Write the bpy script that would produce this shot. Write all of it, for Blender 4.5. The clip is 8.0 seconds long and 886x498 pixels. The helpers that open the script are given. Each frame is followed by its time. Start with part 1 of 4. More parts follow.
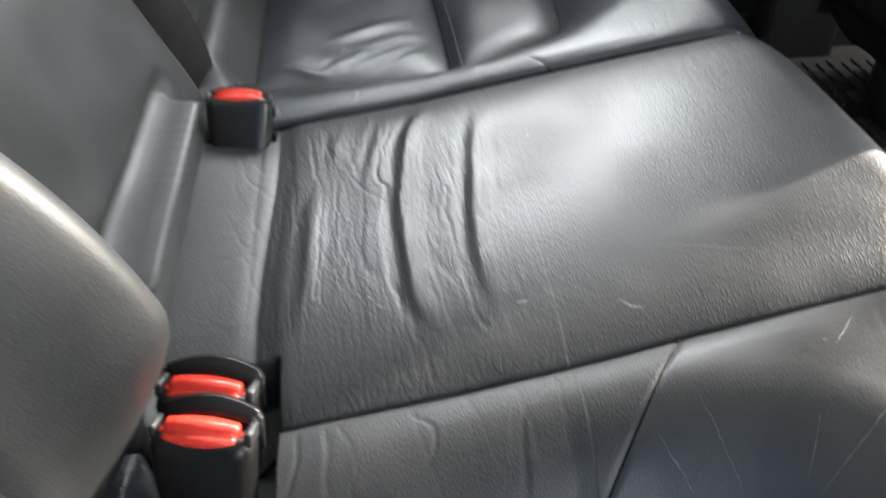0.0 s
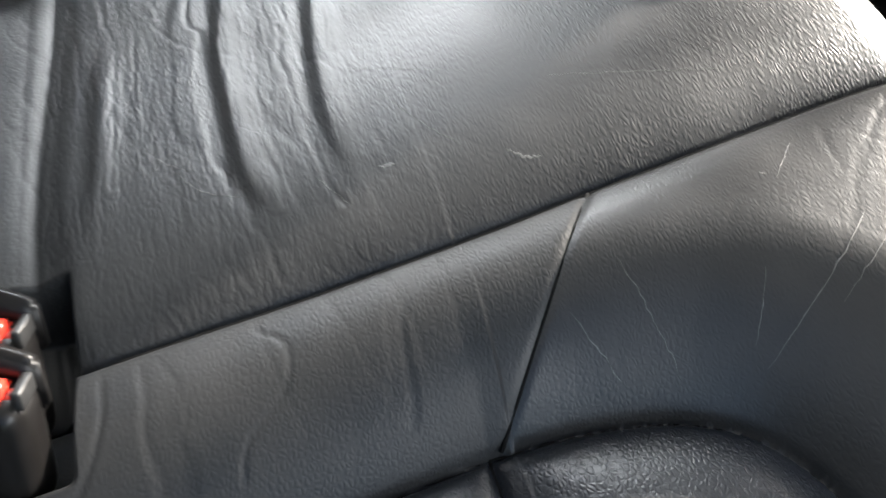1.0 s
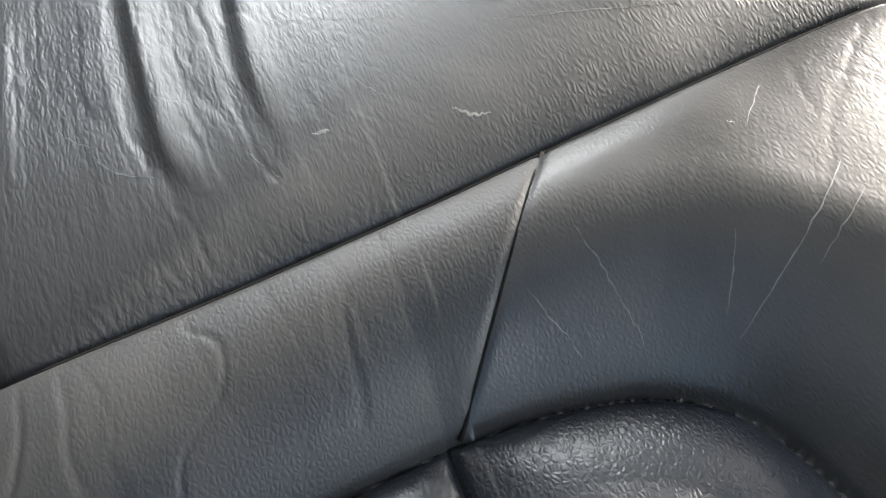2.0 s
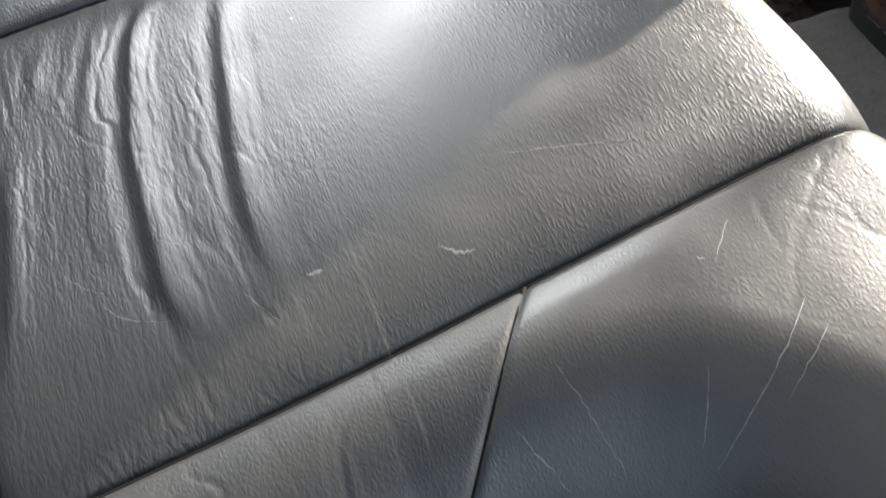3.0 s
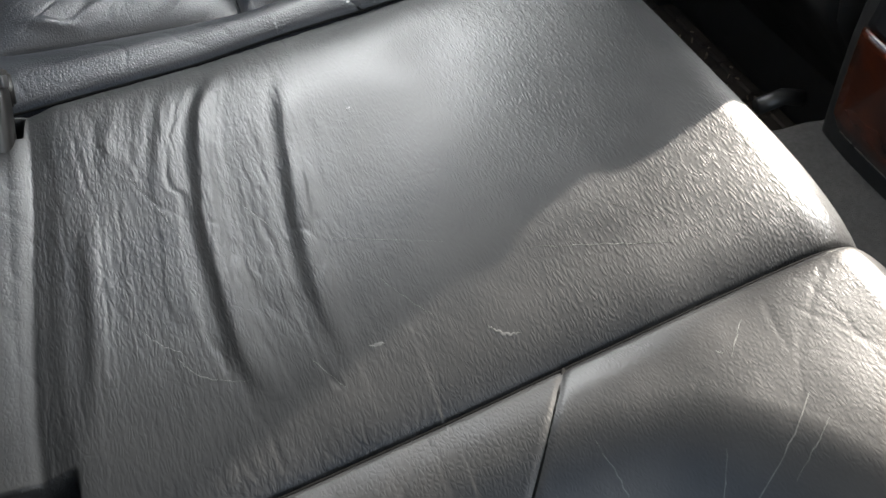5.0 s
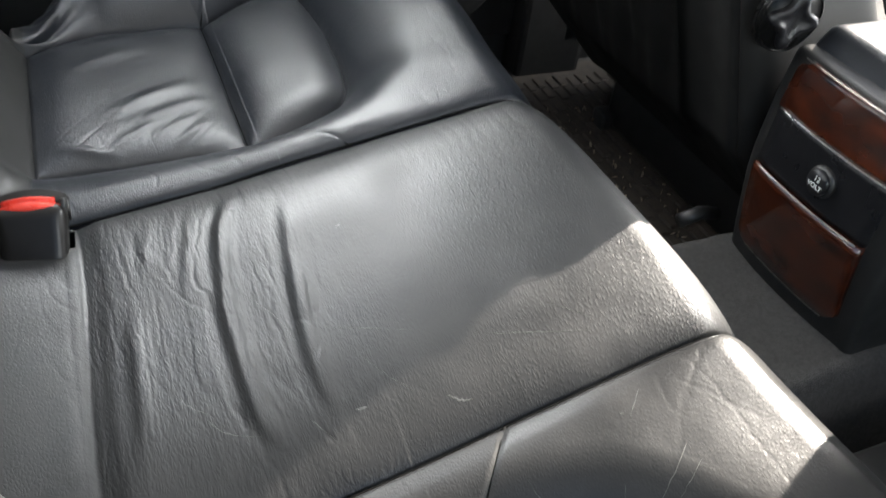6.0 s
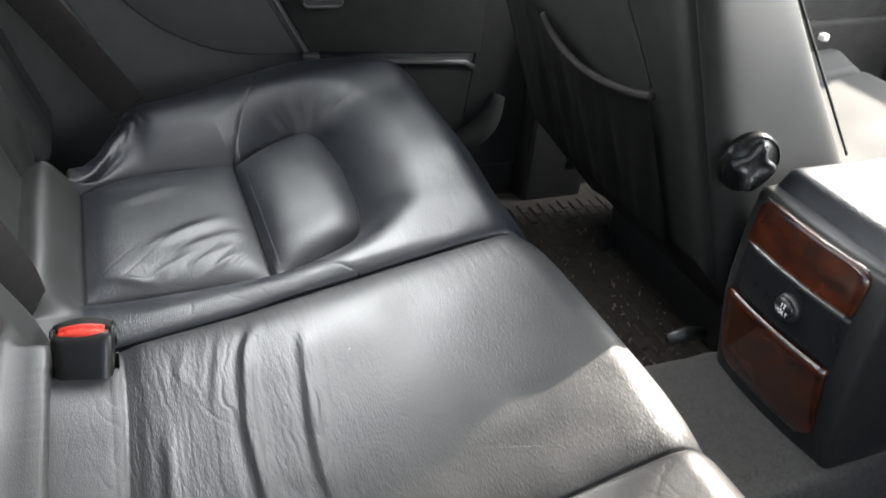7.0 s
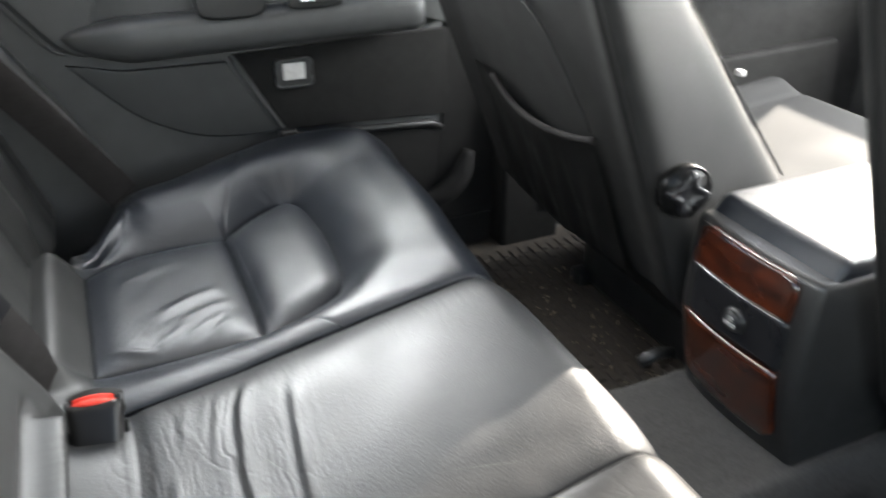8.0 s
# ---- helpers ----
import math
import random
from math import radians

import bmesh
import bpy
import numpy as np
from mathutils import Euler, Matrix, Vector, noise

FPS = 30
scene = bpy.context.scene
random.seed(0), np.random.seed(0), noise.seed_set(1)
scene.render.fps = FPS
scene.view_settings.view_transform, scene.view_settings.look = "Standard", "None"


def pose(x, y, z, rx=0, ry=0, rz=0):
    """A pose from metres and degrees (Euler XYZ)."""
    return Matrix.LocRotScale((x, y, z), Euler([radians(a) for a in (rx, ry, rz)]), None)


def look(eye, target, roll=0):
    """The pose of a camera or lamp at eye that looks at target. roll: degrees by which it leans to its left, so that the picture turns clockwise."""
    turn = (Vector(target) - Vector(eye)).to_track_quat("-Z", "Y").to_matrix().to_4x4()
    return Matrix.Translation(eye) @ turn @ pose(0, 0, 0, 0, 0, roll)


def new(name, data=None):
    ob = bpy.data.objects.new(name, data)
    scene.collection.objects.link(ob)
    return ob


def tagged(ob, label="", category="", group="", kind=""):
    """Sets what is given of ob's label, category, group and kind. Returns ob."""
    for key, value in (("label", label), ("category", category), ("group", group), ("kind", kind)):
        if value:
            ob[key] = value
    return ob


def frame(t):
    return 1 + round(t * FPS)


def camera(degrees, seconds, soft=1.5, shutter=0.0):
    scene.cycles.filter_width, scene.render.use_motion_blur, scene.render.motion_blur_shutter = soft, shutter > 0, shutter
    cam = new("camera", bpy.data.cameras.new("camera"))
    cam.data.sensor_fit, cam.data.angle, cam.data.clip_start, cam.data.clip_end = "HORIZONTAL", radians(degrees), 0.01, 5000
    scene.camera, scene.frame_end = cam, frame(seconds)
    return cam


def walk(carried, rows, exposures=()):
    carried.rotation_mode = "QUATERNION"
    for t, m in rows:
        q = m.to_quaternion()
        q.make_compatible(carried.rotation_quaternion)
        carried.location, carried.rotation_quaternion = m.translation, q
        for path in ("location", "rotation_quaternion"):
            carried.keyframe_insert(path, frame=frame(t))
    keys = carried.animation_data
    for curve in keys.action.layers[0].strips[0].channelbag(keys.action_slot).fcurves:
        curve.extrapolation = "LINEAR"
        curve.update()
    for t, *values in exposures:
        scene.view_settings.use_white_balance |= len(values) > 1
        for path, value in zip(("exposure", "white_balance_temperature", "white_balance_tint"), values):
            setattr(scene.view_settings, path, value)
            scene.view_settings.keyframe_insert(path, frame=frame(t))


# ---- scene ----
cam = camera(57.5, 8.0, shutter=0.4)
PATH = [
    (0, (-0.346, -0.468, 0.683), (-0.166, 1.071, -0.582), -0.1),
    (0.1, (-0.344, -0.458, 0.673), (-0.130, 1.043, -0.635), 0.7),
    (0.3, (-0.339, -0.438, 0.654), (-0.040, 0.992, -0.717), 2.0),
    (0.5, (-0.335, -0.418, 0.634), (0.034, 0.935, -0.792), 3.5),
    (0.8, (-0.325, -0.403, 0.621), (0.048, 0.886, -0.868), 1.7),
    (1, (-0.318, -0.392, 0.61), (0.093, 0.86, -0.895), 1.8),
    (1.2, (-0.311, -0.385, 0.597), (0.127, 0.846, -0.916), 1.9),
    (2.3, (-0.288, -0.353, 0.61), (0.12, 0.7, -1.041), -0.0),
    (2.5, (-0.283, -0.348, 0.618), (0.128, 0.704, -1.032), -0.4),
    (2.8, (-0.281, -0.344, 0.632), (0.153, 0.769, -0.971), -0.7),
    (3, (-0.282, -0.343, 0.641), (0.162, 0.813, -0.93), -0.9),
    (3.5, (-0.283, -0.341, 0.657), (0.182, 0.863, -0.871), -0.5),
    (4, (-0.297, -0.332, 0.672), (0.208, 0.88, -0.837), 1.8),
    (4.2, (-0.307, -0.327, 0.674), (0.214, 0.881, -0.832), 3.0),
    (5.3, (-0.348, -0.36, 0.695), (0.296, 0.861, -0.753), 8.3),
    (5.5, (-0.359, -0.377, 0.713), (0.327, 0.858, -0.702), 9.3),
    (5.8, (-0.372, -0.413, 0.753), (0.334, 0.898, -0.581), 8.4),
    (6, (-0.376, -0.428, 0.771), (0.334, 0.923, -0.521), 7.9),
    (6.5, (-0.389, -0.465, 0.812), (0.324, 0.978, -0.375), 6.7),
    (6.8, (-0.391, -0.479, 0.828), (0.313, 1.015, -0.300), 6.4),
    (7, (-0.387, -0.488, 0.841), (0.315, 1.036, -0.247), 6.2),
    (7.2, (-0.383, -0.499, 0.851), (0.310, 1.058, -0.192), 5.9),
    (7.5, (-0.382, -0.513, 0.865), (0.273, 1.101, -0.118), 3.9),
    (7.6, (-0.392, -0.520, 0.871), (0.273, 1.105, -0.097), 3.5),
    (7.7, (-0.396, -0.530, 0.876), (0.270, 1.100, -0.086), 2.4),
    (7.8, (-0.397, -0.541, 0.880), (0.278, 1.080, -0.087), 1.6),
    (7.9, (-0.392, -0.556, 0.882), (0.288, 1.066, -0.086), 0.9),
    (8, (-0.379, -0.572, 0.882), (0.329, 1.023, -0.095), 0.2),
]
walk(cam, [(t, look(eye, target, roll)) for t, eye, target, roll in PATH], [(0, 2.41, 6600, 10), (1.0, 2.3, 6600, 10), (2.5, 2.89, 6740, 10), (3.5, 2.5, 6740, 10), (5.5, 2.28, 6740, 10), (7.0, 2.68, 6720, 10), (8, 2.83, 6760, 10)])

# ---- light ----
SUN_AZ, SUN_EL = radians(26), radians(21)      # from straight ahead of the car towards its far side
world = bpy.data.worlds.new("sky")
scene.world = world
world.use_nodes = True
wn = world.node_tree
sky = wn.nodes.new("ShaderNodeTexSky")
sky.sky_type = "NISHITA"
sky.sun_disc = False
sky.sun_elevation = SUN_EL
sky.sun_rotation = radians(90) - SUN_AZ
wn.links.new(sky.outputs[0], wn.nodes["Background"].inputs[0])
wn.nodes["Background"].inputs[1].default_value = 0.085

sun_data = bpy.data.lights.new("sun", "SUN")
sun_data.energy, sun_data.angle, sun_data.color = 4.2, radians(0.6), (1.0, 0.93, 0.84)
sun = new("sun", sun_data)
sun.matrix_world = look((math.cos(SUN_AZ) * math.cos(SUN_EL) * 9, math.sin(SUN_AZ) * math.cos(SUN_EL) * 9, math.sin(SUN_EL) * 9), (0, 0, 0))


def window_light(name, eye, target, sx, sy, power):
    d = bpy.data.lights.new(name, "AREA")
    d.shape, d.size, d.size_y, d.energy, d.color = "RECTANGLE", sx, sy, power, (0.94, 0.98, 1.0)
    ob = new(name, d)
    ob.matrix_world = look(eye, target)
    return ob


window_light("door_opening_light", (0.16, -0.95, 0.78), (-0.05, -0.1, 1.35), 0.6, 0.5, 2.0)
window_light("near_front_window_light", (0.80, -0.87, 0.97), (0.1, 0.2, 0.75), 0.75, 0.36, 2.9)
window_light("far_window_light", (0.16, 0.86, 0.91), (0.10, 0.0, 0.87), 1.20, 0.44, 10.3)
window_light("windscreen_light", (1.45, 0.0, 1.0), (0.0, 0.0, 0.8), 1.2, 0.5, 21)
window_light("rear_window_light", (-1.30, 0.0, 1.08), (0.0, 0.0, 0.70), 1.1, 0.30, 6.0)


# ---- materials ----
def material(name, colour, rough=0.5, metal=0.0, second=None, scale=60, grain=0, grain_depth=0.0004, grain_power=0.4,
             rough_spread=0.08, coat=0.0, fold=0, fold_depth=0.001, specular=0.5, stretch=(1, 1, 1), cells=False, sheen=0.0):
    m = bpy.data.materials.new(name)
    m.use_nodes = True
    nt = m.node_tree
    b = nt.nodes["Principled BSDF"]
    tc = nt.nodes.new("ShaderNodeTexCoord")
    mp = nt.nodes.new("ShaderNodeMapping")
    mp.inputs["Scale"].default_value = stretch
    nt.links.new(tc.outputs["Object"], mp.inputs[0])
    src = mp.outputs[0]
    n1 = nt.nodes.new("ShaderNodeTexNoise")
    n1.inputs["Scale"].default_value, n1.inputs["Detail"].default_value = scale, 6
    nt.links.new(src, n1.inputs["Vector"])
    ramp = nt.nodes.new("ShaderNodeValToRGB")
    ramp.color_ramp.elements[0].position, ramp.color_ramp.elements[1].position = 0.3, 0.72
    ramp.color_ramp.elements[0].color = (*colour, 1)
    ramp.color_ramp.elements[1].color = (*(second or [c * 1.35 for c in colour]), 1)
    nt.links.new(n1.outputs["Fac"], ramp.inputs[0])
    nt.links.new(ramp.outputs[0], b.inputs["Base Color"])
    n2 = nt.nodes.new("ShaderNodeTexNoise")
    n2.inputs["Scale"].default_value, n2.inputs["Detail"].default_value = scale * 0.31, 5
    nt.links.new(src, n2.inputs["Vector"])
    mr = nt.nodes.new("ShaderNodeMapRange")
    mr.inputs["From Min"].default_value, mr.inputs["From Max"].default_value = 0.3, 0.7
    mr.inputs["To Min"].default_value, mr.inputs["To Max"].default_value = max(0.03, rough - rough_spread), min(1, rough + rough_spread)
    nt.links.new(n2.outputs["Fac"], mr.inputs["Value"])
    nt.links.new(mr.outputs[0], b.inputs["Roughness"])
    b.inputs["Metallic"].default_value = metal
    b.inputs["Specular IOR Level"].default_value = specular
    b.inputs["Coat Weight"].default_value = coat
    b.inputs["Coat Roughness"].default_value = 0.06
    b.inputs["Sheen Weight"].default_value = sheen
    last = None
    if fold:
        n3 = nt.nodes.new("ShaderNodeTexNoise")
        n3.inputs["Scale"].default_value, n3.inputs["Detail"].default_value = fold, 4
        n3.inputs["Distortion"].default_value = 1.2
        nt.links.new(src, n3.inputs["Vector"])
        bp = nt.nodes.new("ShaderNodeBump")
        bp.inputs["Strength"].default_value, bp.inputs["Distance"].default_value = 0.5, fold_depth
        nt.links.new(n3.outputs["Fac"], bp.inputs["Height"])
        last = bp
    if grain:
        if cells:
            g = nt.nodes.new("ShaderNodeTexVoronoi")
            g.feature = "DISTANCE_TO_EDGE"
            g.inputs["Scale"].default_value = grain
            warp = nt.nodes.new("ShaderNodeTexNoise")
            warp.inputs["Scale"].default_value = grain * 0.45
            nt.links.new(src, warp.inputs["Vector"])
            add = nt.nodes.new("ShaderNodeMixRGB")
            add.blend_type, add.inputs[0].default_value = "LINEAR_LIGHT", 0.9 / grain
            nt.links.new(src, add.inputs[1])
            nt.links.new(warp.outputs["Color"], add.inputs[2])
            nt.links.new(add.outputs[0], g.inputs["Vector"])
            flat = nt.nodes.new("ShaderNodeMapRange")
            flat.interpolation_type = "SMOOTHSTEP"
            flat.inputs["From Min"].default_value, flat.inputs["From Max"].default_value = 0.0, 0.42
            nt.links.new(g.outputs["Distance"], flat.inputs["Value"])
            out = flat.outputs[0]
        else:
            g = nt.nodes.new("ShaderNodeTexNoise")
            g.inputs["Scale"].default_value, g.inputs["Detail"].default_value = grain, 3
            nt.links.new(src, g.inputs["Vector"])
            out = g.outputs["Fac"]
        bp = nt.nodes.new("ShaderNodeBump")
        bp.inputs["Strength"].default_value, bp.inputs["Distance"].default_value = grain_power, grain_depth
        nt.links.new(out, bp.inputs["Height"])
        if last:
            nt.links.new(last.outputs[0], bp.inputs["Normal"])
        last = bp
    if last:
        nt.links.new(last.outputs[0], b.inputs["Normal"])
    return m


def leather(name, colour, second, rough, crease=None, grain=0.000125, wrinkle=1.0, long=0.66, specular=0.5):
    """Leather with pebbled grain, fine wrinkles and, where crease gives (x of none, x of full), dense creases across the seat."""
    m = bpy.data.materials.new(name)
    m.use_nodes = True
    nt = m.node_tree
    b = nt.nodes["Principled BSDF"]
    co = nt.nodes.new("ShaderNodeTexCoord").outputs["Object"]

    def node(kind, **inputs):
        n = nt.nodes.new(kind)
        for key, val in inputs.items():
            sock = n.inputs[key.replace("_", " ")]
            if isinstance(val, bpy.types.NodeSocket):
                nt.links.new(val, sock)
            else:
                sock.default_value = val
        return n

    def noise(vec, scale, detail=3):
        return node("ShaderNodeTexNoise", Vector=vec, Scale=scale, Detail=detail)

    def ranged(val, a, c, lo, hi):
        n = node("ShaderNodeMapRange", Value=val, From_Min=a, From_Max=c, To_Min=lo, To_Max=hi)
        n.interpolation_type = "SMOOTHSTEP"
        return n.outputs[0]

    def maths(op, p, q):
        n = nt.nodes.new("ShaderNodeMath")
        n.operation = op
        for sock, val in zip(n.inputs, (p, q)):
            if isinstance(val, bpy.types.NodeSocket):
                nt.links.new(val, sock)
            else:
                sock.default_value = val
        return n.outputs[0]

    def edges_of(scale, stretch, warp_scale, warp, width):
        """0 in the joints of an irregular net, 1 on its cells."""
        w = node("ShaderNodeVectorMath", Vector=noise(co, warp_scale, 2).outputs["Color"])
        w.operation = "MULTIPLY_ADD"
        w.inputs[1].default_value = (warp, warp, warp)
        nt.links.new(co, w.inputs[2])
        mp = node("ShaderNodeMapping", Vector=w.outputs[0], Scale=stretch)
        v = node("ShaderNodeTexVoronoi", Vector=mp.outputs[0], Scale=scale)
        v.feature = "DISTANCE_TO_EDGE"
        return ranged(v.outputs["Distance"], 0.0, width, 0.0, 1.0)

    tone = noise(co, 28, 7).outputs["Fac"]
    ramp = node("ShaderNodeValToRGB", Fac=tone)
    ramp.color_ramp.elements[0].position, ramp.color_ramp.elements[1].position = 0.32, 0.70
    ramp.color_ramp.elements[0].color, ramp.color_ramp.elements[1].color = (*colour, 1), (*second, 1)
    nt.links.new(ramp.outputs[0], b.inputs["Base Color"])
    nt.links.new(ranged(noise(co, 14, 6).outputs["Fac"], 0.3, 0.7, rough - 0.05, rough + 0.06), b.inputs["Roughness"])
    pebble = maths("MULTIPLY", edges_of(500, (1, long, 0.8), 120, 0.0030, 0.36), ranged(noise(co, 9, 3).outputs["Fac"], 0.36, 0.62, 0.6 * grain, grain))
    net = maths("MULTIPLY", edges_of(26, (1, 0.7, 1), 34, 0.034, 0.035), ranged(noise(co, 17, 2).outputs["Fac"], 0.48, 0.62, 0.0, 0.00012 * wrinkle))
    fine = maths("MULTIPLY", edges_of(85, (1, 0.5, 1), 70, 0.014, 0.13), ranged(noise(co, 11, 2).outputs["Fac"], 0.42, 0.60, 0.0, 0.00012 * wrinkle))
    height = maths("ADD", maths("ADD", pebble, net), fine)
    if crease:
        x = node("ShaderNodeSeparateXYZ", Vector=co).outputs[0]
        rows = maths("MULTIPLY", edges_of(165, (1, 0.17, 1), 45, 0.006, 0.26), ranged(x, crease[0], crease[1], 0.0, 0.00014))
        rows = maths("MULTIPLY", rows, ranged(noise(co, 22, 2).outputs["Fac"], 0.40, 0.60, 0.25, 1.0))
        height = maths("ADD", height, rows)
    b.inputs["Specular IOR Level"].default_value = specular
    bump = node("ShaderNodeBump", Strength=1.0, Distance=1.0, Height=height)
    nt.links.new(bump.outputs[0], b.inputs["Normal"])
    return m


LEATHER = leather("black_leather", (0.0085, 0.0105, 0.0145), (0.0145, 0.0170, 0.0215), 0.38, wrinkle=0.6, grain=0.00016, specular=0.46)
CREASED = leather("creased_black_leather", (0.013, 0.0138, 0.0148), (0.022, 0.0222, 0.0225), 0.42, crease=(-0.17, -0.30), wrinkle=0.3, grain=0.00011, long=0.24, specular=0.45)
SMOOTHED = leather("smooth_worn_black_leather", (0.013, 0.0138, 0.0148), (0.022, 0.0222, 0.0225), 0.46, wrinkle=0.3, grain=0.00008, long=0.5, specular=0.34)
BOLSTER = leather("polished_worn_black_leather", (0.012, 0.0125, 0.0132), (0.019, 0.0192, 0.0195), 0.37, wrinkle=0.2, grain=0.00006, specular=0.44, long=0.45)
BACK_LEATHER = leather("dull_black_leather", (0.015, 0.0153, 0.0150), (0.022, 0.0222, 0.0218), 0.50, wrinkle=0.2, grain=0.00006, specular=0.36)
SIDE_LEATHER = leather("plain_black_leather", (0.0125, 0.0123, 0.0120), (0.018, 0.0176, 0.0172), 0.68, wrinkle=0.0, grain=0.00005, specular=0.15)
KNOB = material("polished_black_plastic", (0.004, 0.004, 0.004), 0.3, scale=120, specular=0.12)
WORN = material("worn_leather", (0.070, 0.069, 0.067), 0.5, scale=300)
# near-black: the thread's colour plus the painted shade of the seam groove
SEAM_LINE = material("seam_thread_and_shade", (0.006, 0.006, 0.006), 0.9, specular=0.05, scale=900)
VINYL = material("grey_vinyl", (0.030, 0.031, 0.031), 0.5, scale=30, grain=600, grain_depth=0.00012, cells=True)
PLASTIC = material("black_plastic", (0.014, 0.014, 0.014), 0.42, scale=90, grain=900, grain_depth=0.0002)
GLOSS = material("smooth_black_plastic", (0.008, 0.008, 0.009), 0.33, specular=0.35, scale=120)
DOOR_GREY = material("grey_door_vinyl", (0.033, 0.034, 0.034), 0.55, scale=24, grain=700, grain_depth=0.00010, cells=True)
DOOR_DARK = material("dark_door_carpet", (0.0095, 0.0092, 0.009), 0.85, specular=0.15, scale=60, grain=500, grain_depth=0.001)
CARPET = material("grey_carpet", (0.038, 0.036, 0.034), 0.95, second=(0.064, 0.061, 0.058), scale=240, grain=700, grain_depth=0.0025, grain_power=0.8)
MAT = material("rubber_mat", (0.023, 0.021, 0.019), 0.75, second=(0.048, 0.039, 0.031), scale=55, specular=0.25, grain=500, grain_depth=0.0006)
WEBBING = material("belt_webbing", (0.009, 0.008, 0.0078), 0.85, scale=200, specular=0.15, grain=420, grain_depth=0.0006, stretch=(1, 1, 2))
RED = material("red_plastic", (0.62, 0.035, 0.022), 0.3, second=(0.72, 0.05, 0.03), scale=60)
CHROME = material("satin_metal", (0.62, 0.61, 0.59), 0.22, metal=1.0, scale=200)
TRIM = material("dull_metal_trim", (0.36, 0.34, 0.32), 0.34, metal=1.0, scale=200)
BUCKLE = material("black_buckle_plastic", (0.0055, 0.0050, 0.0048), 0.38, specular=0.3, scale=120)
DOOR_PAD = material("dark_padded_vinyl", (0.017, 0.0178, 0.0182), 0.5, scale=30, grain=600, grain_depth=0.00012, cells=True)
PALE = material("pale_plastic", (0.42, 0.41, 0.40), 0.4, scale=120)
WOOD = material("burl_wood", (0.007, 0.0026, 0.0018), 0.25, second=(0.062, 0.0125, 0.0042), scale=34, coat=0.8, rough_spread=0.04, stretch=(1, 1.0, 2.0))
HEADLINER = material("grey_headliner", (0.54, 0.525, 0.51), 0.95, scale=80, grain=900, grain_depth=0.0006)
CLOTH = material("charcoal_pocket_cloth", (0.0085, 0.0083, 0.0080), 0.7, scale=60, grain=900, grain_depth=0.0005, specular=0.25)
ASPHALT = material("asphalt", (0.055, 0.053, 0.05), 0.9, second=(0.09, 0.087, 0.08), scale=9, grain=160, grain_depth=0.004)
WHITE_INK = material("white_ink", (0.7, 0.7, 0.68), 0.5, scale=200)
CRUMB = material("dry_crumbs", (0.10, 0.075, 0.05), 0.85, second=(0.30, 0.25, 0.19), scale=300)


# ---- mesh helpers ----
def thing(name, at, label, category, group="", kind=""):
    ob = new(name)
    ob.empty_display_size = 0.05
    ob.location = at
    return tagged(ob, label, category, group, kind)


def adopt(ob, parent):
    if parent is not None:
        ob.parent = parent
        ob.matrix_parent_inverse = parent.matrix_basis.inverted()
    return ob


def part(name, bm, mat, parent=None, label="", smooth=True):
    me = bpy.data.meshes.new(name)
    bm.normal_update()
    bm.to_mesh(me)
    bm.free()
    return mesh_part(name, me, mat, parent, label, smooth)


def mesh_part(name, me, mat, parent=None, label="", smooth=True):
    me.materials.append(mat)
    if smooth:
        me.shade_smooth()
    ob = adopt(new(name, me), parent)
    if label:
        tagged(ob, label)
    return ob


def from_arrays(name, verts, faces):
    me = bpy.data.meshes.new(name)
    n, k = faces.shape
    me.vertices.add(len(verts))
    me.vertices.foreach_set("co", np.asarray(verts, np.float32).ravel())
    me.loops.add(n * k)
    me.loops.foreach_set("vertex_index", faces.astype(np.int32).ravel())
    me.polygons.add(n)
    me.polygons.foreach_set("loop_start", np.arange(0, n * k, k, dtype=np.int32))
    me.update(calc_edges=True)
    return me


def grid_faces(nu, nv):
    i = np.arange(nu * nv).reshape(nu, nv)
    return np.stack([i[:-1, :-1], i[1:, :-1], i[1:, 1:], i[:-1, 1:]], -1).reshape(-1, 4)


def picked(name, verts, faces, mask):
    f = faces[mask]
    used, inv = np.unique(f, return_inverse=True)
    return from_arrays(name, verts[used], inv.reshape(f.shape))


def box(lo, hi, bevel=0.004, segments=2, taper=None):
    """A box between two corners with rounded edges; taper: a function of a vertex that moves it."""
    bm = bmesh.new()
    bmesh.ops.create_cube(bm, size=1)
    for v in bm.verts:
        v.co = Vector([lo[i] + (hi[i] - lo[i]) * (v.co[i] + 0.5) for i in range(3)])
        if taper:
            taper(v)
    if bevel:
        bmesh.ops.bevel(bm, geom=bm.edges[:], offset=bevel, segments=segments, profile=0.6, affect="EDGES")
    return bm


